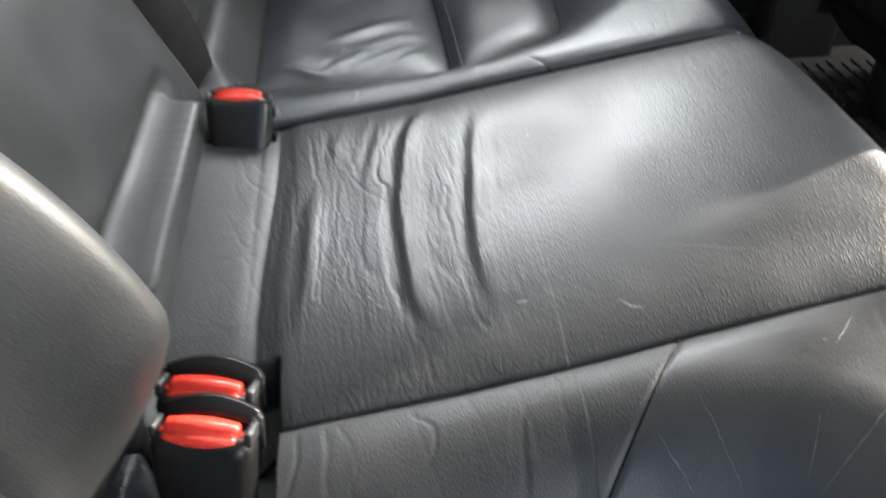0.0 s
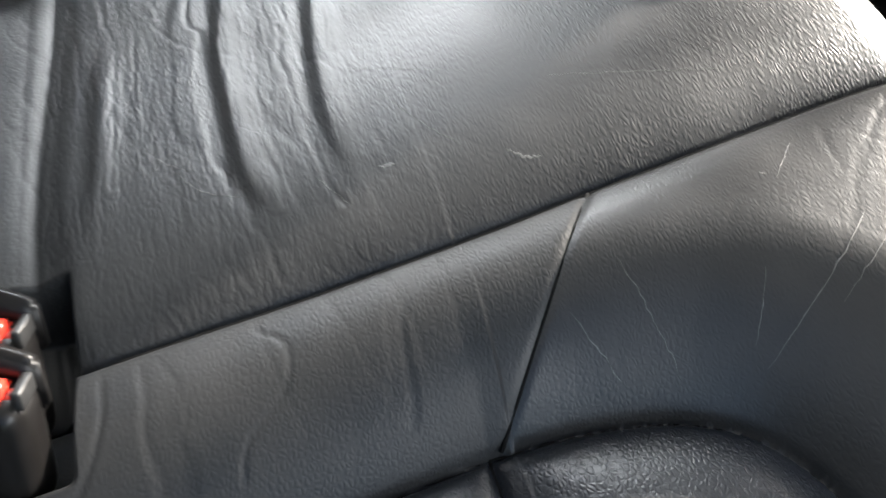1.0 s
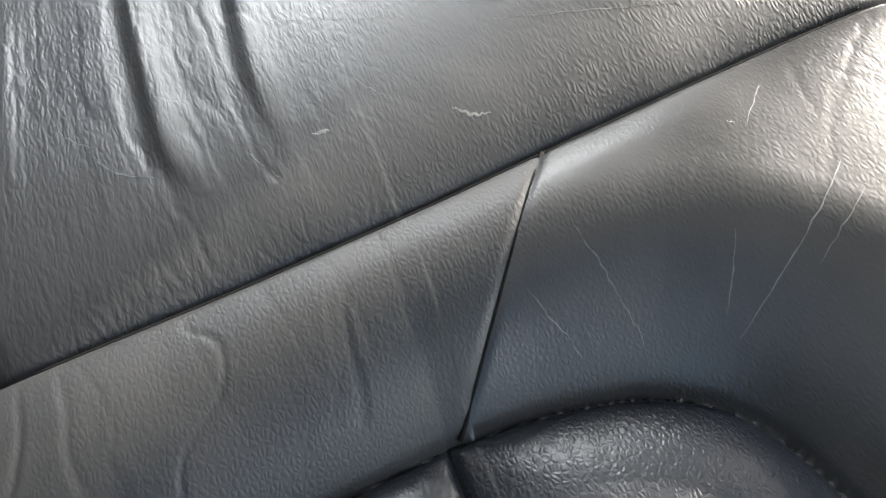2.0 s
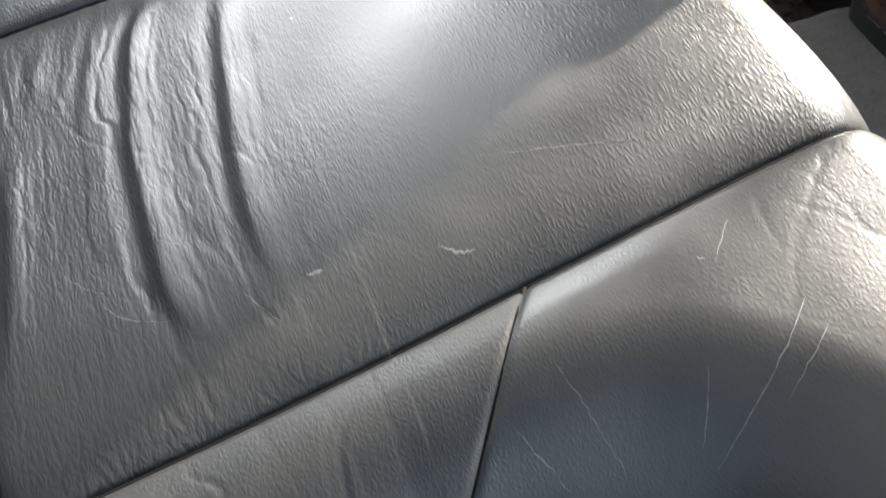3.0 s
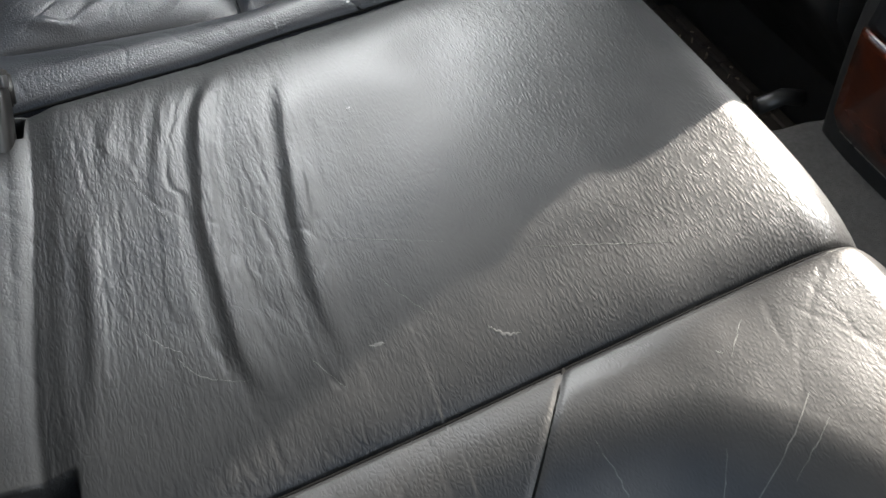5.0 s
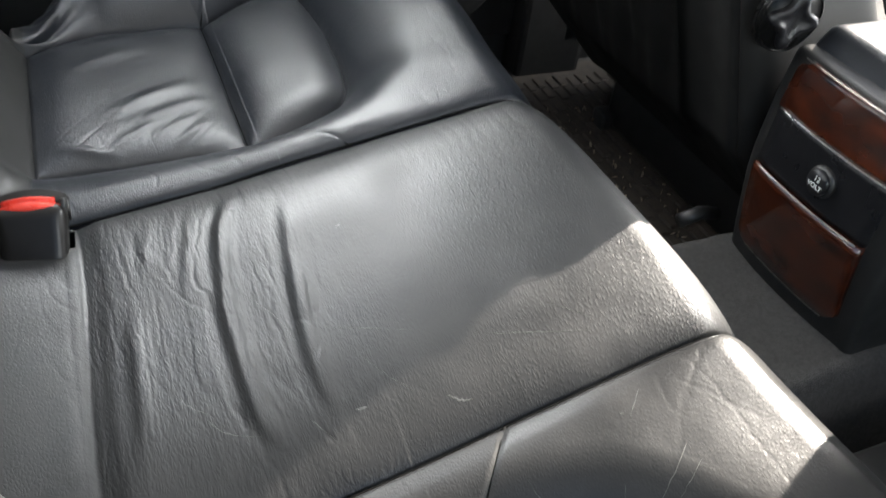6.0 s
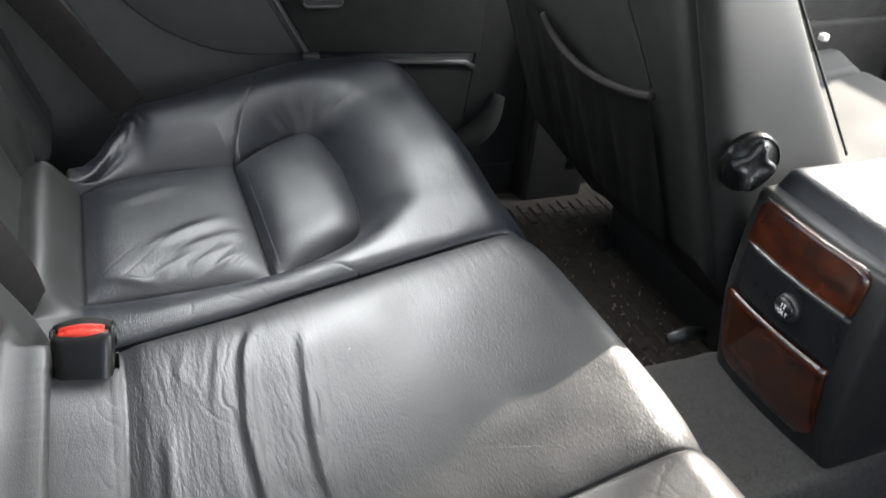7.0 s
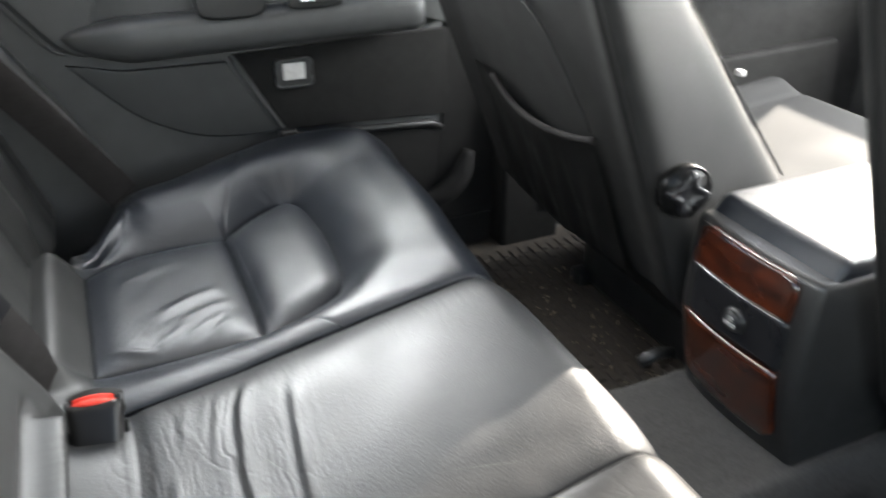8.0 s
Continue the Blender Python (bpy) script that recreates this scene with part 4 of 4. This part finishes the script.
def console():
    c = thing("centre_console", (0.45, 0, 0.198), "dark centre console with glossy burl wood end panel and power socket", "car console")

    bm = rear_panel(0.170, 0.452, 0.097, -0.003, thick=0.76)
    bmesh.ops.bevel(bm, geom=[e for e in bm.edges if e.calc_face_angle(0) > 0.7], offset=0.009, segments=3, profile=0.5, affect="EDGES")
    part("console_body", bm, PLASTIC, c)
    part("upper_wood_panel", rear_panel(0.3985, 0.449, 0.0745, 0.004, corner=0.014), WOOD, c, "glossy red-brown burl wood panel")
    sock = part("socket_panel", rear_panel(0.3335, 0.3965, 0.0745, 0.002), GLOSS, c, "smooth black panel")
    part("lower_wood_panel", rear_panel(0.228, 0.3315, 0.0745, 0.005, corner=-0.012), WOOD, c, "glossy red-brown burl wood panel")
    for z, out, r in ((0.3975, 0.0040, 0.0006), (0.3325, 0.0055, 0.0011), (0.2265, 0.0035, 0.0008), (0.4505, 0.0030, 0.0004)):
        part("trim_line", strip_at(z, 0.070 if z > 0.23 else 0.060, out, r), TRIM, c, "thin bright metal trim line")
    # power socket: collar, cap and its printed words
    zc, yc = 0.3645, -0.010
    x0 = rear_x(zc) - 0.002
    bm = bmesh.new()
    bmesh.ops.create_cone(bm, cap_ends=True, segments=40, radius1=0.0165, radius2=0.0145, depth=0.006, matrix=Matrix.Translation((x0 - 0.001, yc, zc)) @ Matrix.Rotation(radians(-90), 4, "Y"))
    ring = part("socket_collar", bm, PLASTIC, c, "round black socket collar")
    bm = bmesh.new()
    bmesh.ops.create_cone(bm, cap_ends=True, segments=40, radius1=0.0130, radius2=0.0118, depth=0.005, matrix=Matrix.Translation((x0 - 0.0055, yc, zc)) @ Matrix.Rotation(radians(-90), 4, "Y"))
    part("socket_cap", bm, GLOSS, ring)
    for word, size, dz in (("12", 0.0075, 0.0018), ("VOLT", 0.0068, -0.0058)):
        cu = bpy.data.curves.new("print", "FONT")
        cu.body, cu.size, cu.align_x, cu.extrude = word, size, "CENTER", 0.0001
        ob = new("print", cu)
        ob.matrix_world = Matrix.Translation((x0 - 0.0083, yc, zc + dz)) @ Matrix(((0, 0, -1, 0), (-1, 0, 0, 0), (0, 1, 0, 0), (0, 0, 0, 1)))
        dg = bpy.context.evaluated_depsgraph_get()
        me = bpy.data.meshes.new_from_object(ob.evaluated_get(dg))
        me.transform(ob.matrix_world)
        bpy.data.objects.remove(ob)
        mesh_part("printed_word", me, WHITE_INK, ring, "white printed word", smooth=False)
    # padded lid
    bm = box((0.262, -0.094, 0.440), (0.66, 0.094, 0.472), 0)
    for v in bm.verts:
        if v.co.x < 0.3 and v.co.z > 0.455:
            v.co.x += 0.022
    bmesh.ops.bevel(bm, geom=bm.edges[:], offset=0.009, segments=4, profile=0.5, affect="EDGES")
    bmesh.ops.subdivide_edges(bm, edges=[e for e in bm.edges if e.calc_length() > 0.1], cuts=8, use_grid_fill=True)
    part("lid", bm, LEATHER, c, "padded black leather armrest lid")
    part("lid_rim", box((0.250, -0.090, 0.432), (0.655, 0.086, 0.446), 0.005), PLASTIC, c)
    return c


console()


# ---- front seats ----
def front_seat(side, dx=0.0, y_in=0.094, y_out=0.645, label=""):
    """A front seat: its back leans towards the rear bench; side 1 is the far one."""
    seat = thing("front_seat", (0.55 + dx, side * 0.35, 0.045), label, "car seat", "front seats")

    def edges(z):
        xr = 0.176 - 0.39 * (z - 0.48) + dx + 0.55 * np.maximum(0.30 - z, 0)
        depth = 0.162 + 0.42 * np.clip(0.70 - z, 0, 0.35)
        return xr, xr + depth

    zs = np.arange(0.15, 1.0, 0.008)
    n = 160
    verts = []
    for z in zs:
        xr, xf = edges(z)
        t_top = np.clip((z - 0.86) / 0.14, 0, 1)
        yi, yo = y_in + 0.05 * t_top ** 2, y_out - 0.05 * t_top ** 2
        cx, cy, hx, hy = (xr + xf) / 2, (yi + yo) / 2, (xf - xr) / 2, (yo - yi) / 2
        q = np.linspace(0, math.tau, n, endpoint=False)
        c, s = np.cos(q), np.sin(q)
        p = 0.30
        ex, ey = np.sign(c) * np.abs(c) ** p, np.sign(s) * np.abs(s) ** p
        x = cx + hx * ex
        y = cy + hy * ey
        # the inboard side draws outwards towards its front edge
        y = y + 0.066 * np.clip((x - xr) / (xf - xr), 0, 1) * step(0.2, 1.0, (cy - y) / hy)
        # rear face: hollow between the side bolsters
        rear = c < -0.2
        inner = np.abs(y - cy) / hy
        x = x + np.where(rear, 0.020 * step(0.94, 0.68, inner), 0)
        # groove between rear panel and bolster
        x = x + np.where(rear, 0.006 * np.exp(-((inner - 0.88) / 0.014) ** 2), 0)
        verts.append(np.stack([x, side * y, np.full(n, z)], -1))
    v = np.concatenate(verts)
    m = len(zs)
    i = np.arange(m * n).reshape(m, n)
    j = np.roll(i, -1, 1)
    f = np.stack([i[:-1], j[:-1], j[1:], i[1:]], -1).reshape(-1, 4)
    if side < 0:
        f = f[:, ::-1]
    q = np.tile((np.arange(n) + 0.5) * math.tau / n, m - 1)
    yc = v[f].mean(1)[:, 1] * side
    rear = (np.cos(q) < -0.2) & (np.abs(yc - (y_in + y_out) / 2) < 0.88 * (y_out - y_in) / 2)
    mesh_part("back_cover", picked("back_cover", v, f, ~rear), SIDE_LEATHER, seat, "black leather seat back side")
    mesh_part("rear_panel", picked("rear_panel", v, f, rear), CLOTH, seat, "dark rear panel of the seat back")
    top = v[-n:]
    cap = np.concatenate([top, top.mean(0)[None] + [[0, 0, 0.02]]])
    capf = np.stack([np.arange(n), (np.arange(n) + 1) % n, np.full(n, n)], -1)
    mesh_part("back_top", from_arrays("back_top", cap, capf if side > 0 else capf[:, ::-1]), SIDE_LEATHER, seat)
    xr, mid_y = edges(1.0)[0], side * (y_in + y_out) / 2
    # out of view: added to keep the sun off the rear backrests
    part("unseen_headrest", box((xr - 0.01, mid_y - 0.14, 0.985), (xr + 0.10, mid_y + 0.14, 1.165), 0.035, 5), SIDE_LEATHER, seat, "unseen padded headrest added to block the sun")
    # piping along the front edge of the inboard side
    pts = [(edges(z)[1] - 0.020, side * (y_in + 0.062), z) for z in np.arange(0.44, 0.95, 0.03)]
    part("piping", rod(pts, 0.0018, 8), SIDE_LEATHER, seat, "piped leather seam")
    # cushion with a raised bolster
    us, vs = np.linspace(0, 1, 70), np.linspace(0, 1, 60)
    a, b = np.meshgrid(us, vs, indexing="ij")
    d = np.minimum(b, 1 - b)
    round_ = np.sqrt(np.clip(1 - (1 - np.clip(np.minimum(d / 0.07, (1 - a) / 0.12), 0, 1)) ** 2, 0, 1))
    z = 0.20 + round_ * (0.15 + 0.06 * a + (0.006 + 0.007 * step(0.15, 0.6, a)) * np.exp(-((d - 0.10) / 0.06) ** 2)) - 0.008 * np.exp(-((d - 0.22) / 0.012) ** 2)
    v = np.stack([0.33 + dx + 0.55 * a, side * (0.098 + 0.50 * b), z], -1).reshape(-1, 3)
    ff = grid_faces(70, 60)
    mesh_part("cushion", from_arrays("cushion", v, ff if side > 0 else ff[:, ::-1]), SIDE_LEATHER, seat, "sunlit black leather seat cushion")
    part("seat_base", box(*[(0.42 + dx, min(side * 0.14, side * 0.56), 0.06), (0.80 + dx, max(side * 0.14, side * 0.56), 0.24)], 0.01), PLASTIC, seat)
    for yy in (0.135 if side > 0 else 0.245, 0.55):
        part("seat_rail", box((0.40 + dx, side * yy - 0.018, 0.048 if yy > 0.2 else 0.150), (0.90 + dx, side * yy + 0.018, 0.085 if yy > 0.2 else 0.190), 0.005), PLASTIC, seat, "black steel seat rail")
    if side < 0:
        part("rail_cover", box((0.165, -0.275, 0.10), (0.36, -0.188, 0.205), 0.028, 5), PLASTIC, seat, "rounded black rail cover")
        return seat, edges
    part("rail_end", rod([(0.245 + dx, side * 0.150, 0.190), (0.275 + dx, side * 0.150, 0.197), (0.30 + dx, side * 0.150, 0.190)], 0.009, 10), PLASTIC, seat)
    return seat, edges


seat, edges = front_seat(1, label="black leather front seat with map pocket and round adjuster knob")
front_seat(-1, dx=0.088, y_in=0.100, label="black leather front passenger seat slid forward beside the console")


def seat_fittings():
    """The map pocket, the adjuster knob and the buckle of the far front seat."""
    def face(y, z):
        return edges(z)[0] + 0.012

    hem = smooth_line([(0.208, 0.512), (0.240, 0.503), (0.290, 0.495), (0.341, 0.493), (0.390, 0.500), (0.420, 0.512), (0.445, 0.532)], 8)
    # pocket: a sagging sheet below the hem
    bm = bmesh.new()
    rows = []
    hy, hz = np.array(hem)[:, 0], np.array(hem)[:, 1]
    ys = np.linspace(0.215, 0.535, 50)
    for k in range(26):
        t = k / 25
        row = []
        for y in ys:
            top = float(np.interp(y, hy, hz))
            z = top + (0.26 - top) * t
            sag = 0.015 * math.sin(math.pi * min(1, (y - 0.215) / 0.32)) * (1 - t) ** 0.6 + 0.0030 * (math.sin(y * 70 + 3 * t) + 0.6 * math.sin(y * 163 - 5 * t)) * math.sin(math.pi * t)
            row.append(bm.verts.new((face(y, z) - 0.004 - sag, y, z)))
        rows.append(row)
    for k in range(25):
        for j in range(49):
            bm.faces.new((rows[k][j], rows[k][j + 1], rows[k + 1][j + 1], rows[k + 1][j]))
    bmesh.ops.solidify(bm, geom=bm.faces[:], thickness=0.003)
    pocket = part("map_pocket", bm, CLOTH, seat, "sagging dark map pocket")
    pts = []
    for y, z in hem:
        sag = 0.015 * math.sin(math.pi * min(1, max(0, (y - 0.215) / 0.32)))
        pts.append((face(y, z) - 0.006 - sag, y, z))
    part("pocket_hem", rod(pts, 0.0050, 10), WEBBING, pocket, "rolled leather pocket hem")
    up = smooth_line([(0.46, 0.672), (0.40, 0.674), (0.35, 0.675), (0.31, 0.672), (0.272, 0.652), (0.245, 0.61), (0.226, 0.56), (0.214, 0.52)], 6)
    part("upper_seam", rod([(face(y, z) - 0.004, y, z) for y, z in up], 0.0030, 8), CLOTH, seat, "raised seam above the map pocket")
    # adjuster knob: a round dish, and a flat grip with four arms
    m = Matrix.Translation((0.221, 0.094, 0.484)) @ look((0, 0, 0), (0.12, 1.0, 0.0)).to_3x3().to_4x4()
    bm = bmesh.new()
    bmesh.ops.create_cone(bm, cap_ends=True, segments=48, radius1=0.034, radius2=0.0325, depth=0.010, matrix=m @ Matrix.Translation((0, 0, 0.003)))
    base = part("knob_base", bm, KNOB, seat, "round black knob base")
    ring = [m @ Vector((0.0322 * math.cos(math.tau * k / 48), 0.0322 * math.sin(math.tau * k / 48), 0.008)) for k in range(48)]
    part("knob_rim", rod(ring, 0.0012, 8, close=True), KNOB, base)
    bm = bmesh.new()
    ring = []
    for k in range(96):
        q = math.tau * k / 96
        r = 0.0165 + 0.0115 * (0.5 + 0.5 * math.cos(4 * q + 0.5)) ** 1.8
        ring.append((r * math.cos(q), r * math.sin(q)))
    levels = [[bm.verts.new((px * f, py * f, z)) for px, py in ring] for f, z in ((1.0, 0.007), (1.0, 0.0135), (0.95, 0.0155), (0.62, 0.0155), (0.56, 0.0140))]
    for lo, hi in zip(levels[:-1], levels[1:]):
        for k in range(96):
            q = (k + 1) % 96
            bm.faces.new((lo[k], lo[q], hi[q], hi[k]))
    bm.faces.new(levels[-1])
    bmesh.ops.transform(bm, matrix=m, verts=bm.verts)
    part("knob_grip", bm, GLOSS, base, "four-armed glossy black grip")
    # a bright tab on the seat's front edge
    x = edges(0.591)[1]
    part("belt_tab", box((x - 0.006, 0.154, 0.588), (x + 0.003, 0.163, 0.595), 0.002), PALE, seat, "small pale plastic tab")


seat_fittings()


# ---- floor mat ----
def floor_mat():
    mat = thing("floor_mat", (0.25, 0.45, 0.05), "ribbed black rubber floor mat with crumbs on it", "floor mat")
    bm = box((-0.04, 0.195, 0.050), (0.70, 0.765, 0.058), 0.003)
    part("sheet", bm, MAT, mat)
    b = box((-0.008, -0.0165, 0.0575), (0.008, 0.0165, 0.0622), 0.0022, 1)
    me = bpy.data.meshes.new("tread_block")
    b.to_mesh(me)
    b.free()
    me.materials.append(MAT)
    for i in range(21):
        for j in range(13):
            ob = new("tread_block", me)
            ob.location = (0.075 + 0.0225 * i, 0.236 + 0.038 * j + (0.010 if i % 2 else 0.0), 0)
            adopt(ob, mat)
    return mat


floor_mat()
bm = bmesh.new()
for _ in range(150):
    x, y = random.uniform(0.10, 0.42), random.uniform(0.21, 0.62)
    s = random.uniform(0.0008, 0.0028)
    mm = Matrix.Translation((x, y, 0.066)) @ Euler((random.random() * 3, random.random() * 3, random.random() * 3)).to_matrix().to_4x4() @ Matrix.Diagonal((s * 2.2, s, s * 0.4, 1))
    bmesh.ops.create_icosphere(bm, subdivisions=1, radius=1, matrix=mm)
tagged(part("crumbs", bm, CRUMB), "dry crumbs and bits of leaf on the mat", "crumbs", kind="stuff")


# ---- belts and buckles ----
def buckle(at, turn, label, tilt=-18):
    """A belt buckle: black housing with a slot and a red button along its upper end."""
    b = thing("belt_buckle", at, label, "seat belt buckle", "rear belt buckles")
    m = pose(*at, tilt, 0, turn)

    def put(bm):
        bmesh.ops.transform(bm, matrix=m, verts=bm.verts)
        return bm

    def swell(v):
        if v.co.z < 0:
            v.co.x *= 0.86
    part("housing", put(box((-0.0262, -0.013, -0.055), (0.0262, 0.012, 0.0), 0.010, 5, swell)), BUCKLE, b, "worn black plastic housing")
    def arch(v):
        if v.co.z > 0:
            v.co.z += 0.0058 * (1 - (v.co.x / 0.026) ** 2)
        v.co.y += 0.003 * (1 - (v.co.x / 0.026) ** 2)
    bm = box((-0.0268, 0.0062, -0.016), (0.0268, 0.0135, 0.0060), 0.0)
    bmesh.ops.subdivide_edges(bm, edges=[e for e in bm.edges if abs(e.verts[0].co.x - e.verts[1].co.x) > 0.02], cuts=9, use_grid_fill=True)
    for v in bm.verts:
        arch(v)
    bmesh.ops.bevel(bm, geom=[e for e in bm.edges if e.calc_face_angle(0) > 0.6], offset=0.0018, segments=2, affect="EDGES")
    part("rim", put(bm), BUCKLE, b, "worn black upper rim")

    def crown(v):
        v.co.z += 0.0032 * (1 - (v.co.x / 0.022) ** 2)
        if v.co.y < 0:
            v.co.y -= 0.0035 * (1 - (v.co.x / 0.0225) ** 2)
    bm = box((-0.0225, -0.0080, -0.012), (0.0225, 0.0055, 0.0034), 0.0)
    bmesh.ops.subdivide_edges(bm, edges=[e for e in bm.edges if abs(e.verts[0].co.x - e.verts[1].co.x) > 0.02], cuts=9, use_grid_fill=True)
    for v in bm.verts:
        crown(v)
    bmesh.ops.bevel(bm, geom=[e for e in bm.edges if e.calc_face_angle(0) > 0.6], offset=0.0042, segments=4, affect="EDGES")
    part("release_button", put(bm), RED, b, "glossy red release button")
    for sx in (-1, 1):
        part("lug", put(box((sx * 0.0242 - 0.0018, -0.007, -0.004), (sx * 0.0242 + 0.0018, 0.006, 0.0036), 0.001)), PLASTIC, b)
    return b


buckle((-0.441, 0.127, 0.367), -6, "single black belt buckle with a red button beside the centre seat", -34)
buckle((-0.435, -0.176, 0.362), -13, "black belt buckle with a red button, paired with another")
buckle((-0.434, -0.203, 0.362), -13, "black belt buckle with a red button, paired with another")

# centre lap belt that comes up between the backrests
lap = thing("centre_lap_belt", (-0.48, 0.19, 0.33), "black lap belt webbing tucked between the backrests, with its tongue", "seat belt")
part("webbing", strap(smooth_line([(-0.486, 0.202, 0.300), (-0.486, 0.204, 0.345), (-0.494, 0.206, 0.385), (-0.512, 0.208, 0.430), (-0.537, 0.208, 0.49), (-0.590, 0.208, 0.60)], 8), (0.55, 1.0, 0.25), 0.046, 0.0025), WEBBING, lap)
tongue = part("tongue", strap([(-0.509, 0.191, 0.440), (-0.538, 0.191, 0.508)], (0.55, 1.0, 0.25), 0.040, 0.010), GLOSS, lap, "black belt tongue")
part("metal_plate", strap([(-0.535, 0.189, 0.500), (-0.562, 0.189, 0.555)], (0.55, 1.0, 0.25), 0.030, 0.004), CHROME, tongue, "bright metal plate")
for k in (0.30, 0.62):
    p = Vector((-0.504, 0.186, 0.440)).lerp(Vector((-0.533, 0.186, 0.508)), k)
    part("rivet", box(p - Vector((0.004, 0.004, 0.005)), p + Vector((0.004, 0.004, 0.005)), 0.0015), CHROME, tongue)

# shoulder belt of the far outer seat
sh = thing("shoulder_belt", (-0.39, 0.62, 0.37), "black shoulder belt webbing hanging at the outer backrest", "seat belt")
part("webbing", strap(smooth_line([(-0.372, 0.612, 0.362), (-0.385, 0.610, 0.385), (-0.455, 0.604, 0.497), (-0.535, 0.598, 0.615), (-0.64, 0.592, 0.78), (-0.78, 0.59, 0.98)], 8), (0.72, 0.35, 0.5), 0.048, 0.0025), WEBBING, sh)
tg = part("tongue_plate", strap([(-0.499, 0.590, 0.570), (-0.503, 0.589, 0.577), (-0.520, 0.588, 0.602), (-0.533, 0.587, 0.625)], (0.72, 0.35, 0.5), 0.022, 0.004), PALE, sh, "pale metal tongue plate")
p = Vector((-0.507, 0.586, 0.583))
part("tongue_hole", box(p - Vector((0.003, 0.004, 0.003)), p + Vector((0.003, 0.004, 0.003)), 0.001), PLASTIC, tg)



# ---- scratches and cracks in the leather ----
def scratch(points, width, seed, name="scratch"):
    rng = random.Random(seed)
    line = smooth_line(points, 10)
    pts = [(x + rng.uniform(-1, 1) * 0.0006, y + rng.uniform(-1, 1) * 0.0006) for x, y in line]
    bm = bmesh.new()
    prev = None
    for i, (x, y) in enumerate(pts):
        a, b = pts[max(0, i - 1)], pts[min(len(pts) - 1, i + 1)]
        n = Vector((-(b[1] - a[1]), b[0] - a[0]))
        n.normalize()
        w = width * rng.uniform(0.25, 1.0) * math.sin(math.pi * (0.06 + 0.88 * i / (len(pts) - 1)))
        q = [bm.verts.new(on_cushion(x + k * w * n.x, y + k * w * n.y, 0.00012 + (0.00010 if k == 0 else 0))) for k in (-0.5, 0, 0.5)]
        if prev:
            bm.faces.new((prev[0], q[0], q[1], prev[1]))
            bm.faces.new((prev[1], q[1], q[2], prev[2]))
        prev = q
    return part(name, bm, WORN, bench)


for k, (pts, w) in enumerate((
        ([(-0.366, -0.073), (-0.358, -0.086), (-0.348, -0.095)], 0.0010), ([(-0.352, -0.096), (-0.342, -0.111), (-0.321, -0.121)], 0.0009),
        ([(-0.204, -0.134), (-0.198, -0.140), (-0.190, -0.143)], 0.0022), ([(-0.262, -0.123), (-0.255, -0.124)], 0.003),
        ([(-0.170, -0.097), (-0.132, -0.111), (-0.093, -0.124)], 0.0008), ([(-0.114, -0.089), (-0.086, -0.116), (-0.069, -0.139)], 0.0005),
        ([(-0.262, -0.051), (-0.233, -0.065), (-0.207, -0.078)], 0.0004), ([(-0.363, 0.056), (-0.344, 0.003), (-0.334, -0.029)], 0.0005),
        ([(-0.309, 0.007), (-0.291, -0.026), (-0.282, -0.059)], 0.0005), ([(-0.249, -0.079), (-0.236, -0.105), (-0.223, -0.124)], 0.0005),
        ([(-0.291, -0.119), (-0.279, -0.140)], 0.0007), ([(-0.225, 0.045), (-0.221, 0.047)], 0.0018),
        ([(-0.019, -0.170), (-0.040, -0.188), (-0.063, -0.208), (-0.106, -0.243), (-0.140, -0.265)], 0.0010),
        ([(-0.030, -0.160), (-0.044, -0.186), (-0.033, -0.223)], 0.0008), ([(-0.023, -0.206), (-0.079, -0.237), (-0.111, -0.257)], 0.0008),
        ([(-0.079, -0.170), (-0.106, -0.196)], 0.0006), ([(-0.183, -0.206), (-0.177, -0.229), (-0.170, -0.254)], 0.0006),
        ([(-0.207, -0.221), (-0.193, -0.247)], 0.0006), ([(-0.130, -0.233), (-0.142, -0.256)], 0.0006),
        ([(-0.110, -0.190), (-0.107, -0.192)], 0.0014), ([(-0.060, -0.222), (-0.058, -0.223)], 0.0016))):
    scratch(pts, 0.85 * w, k)
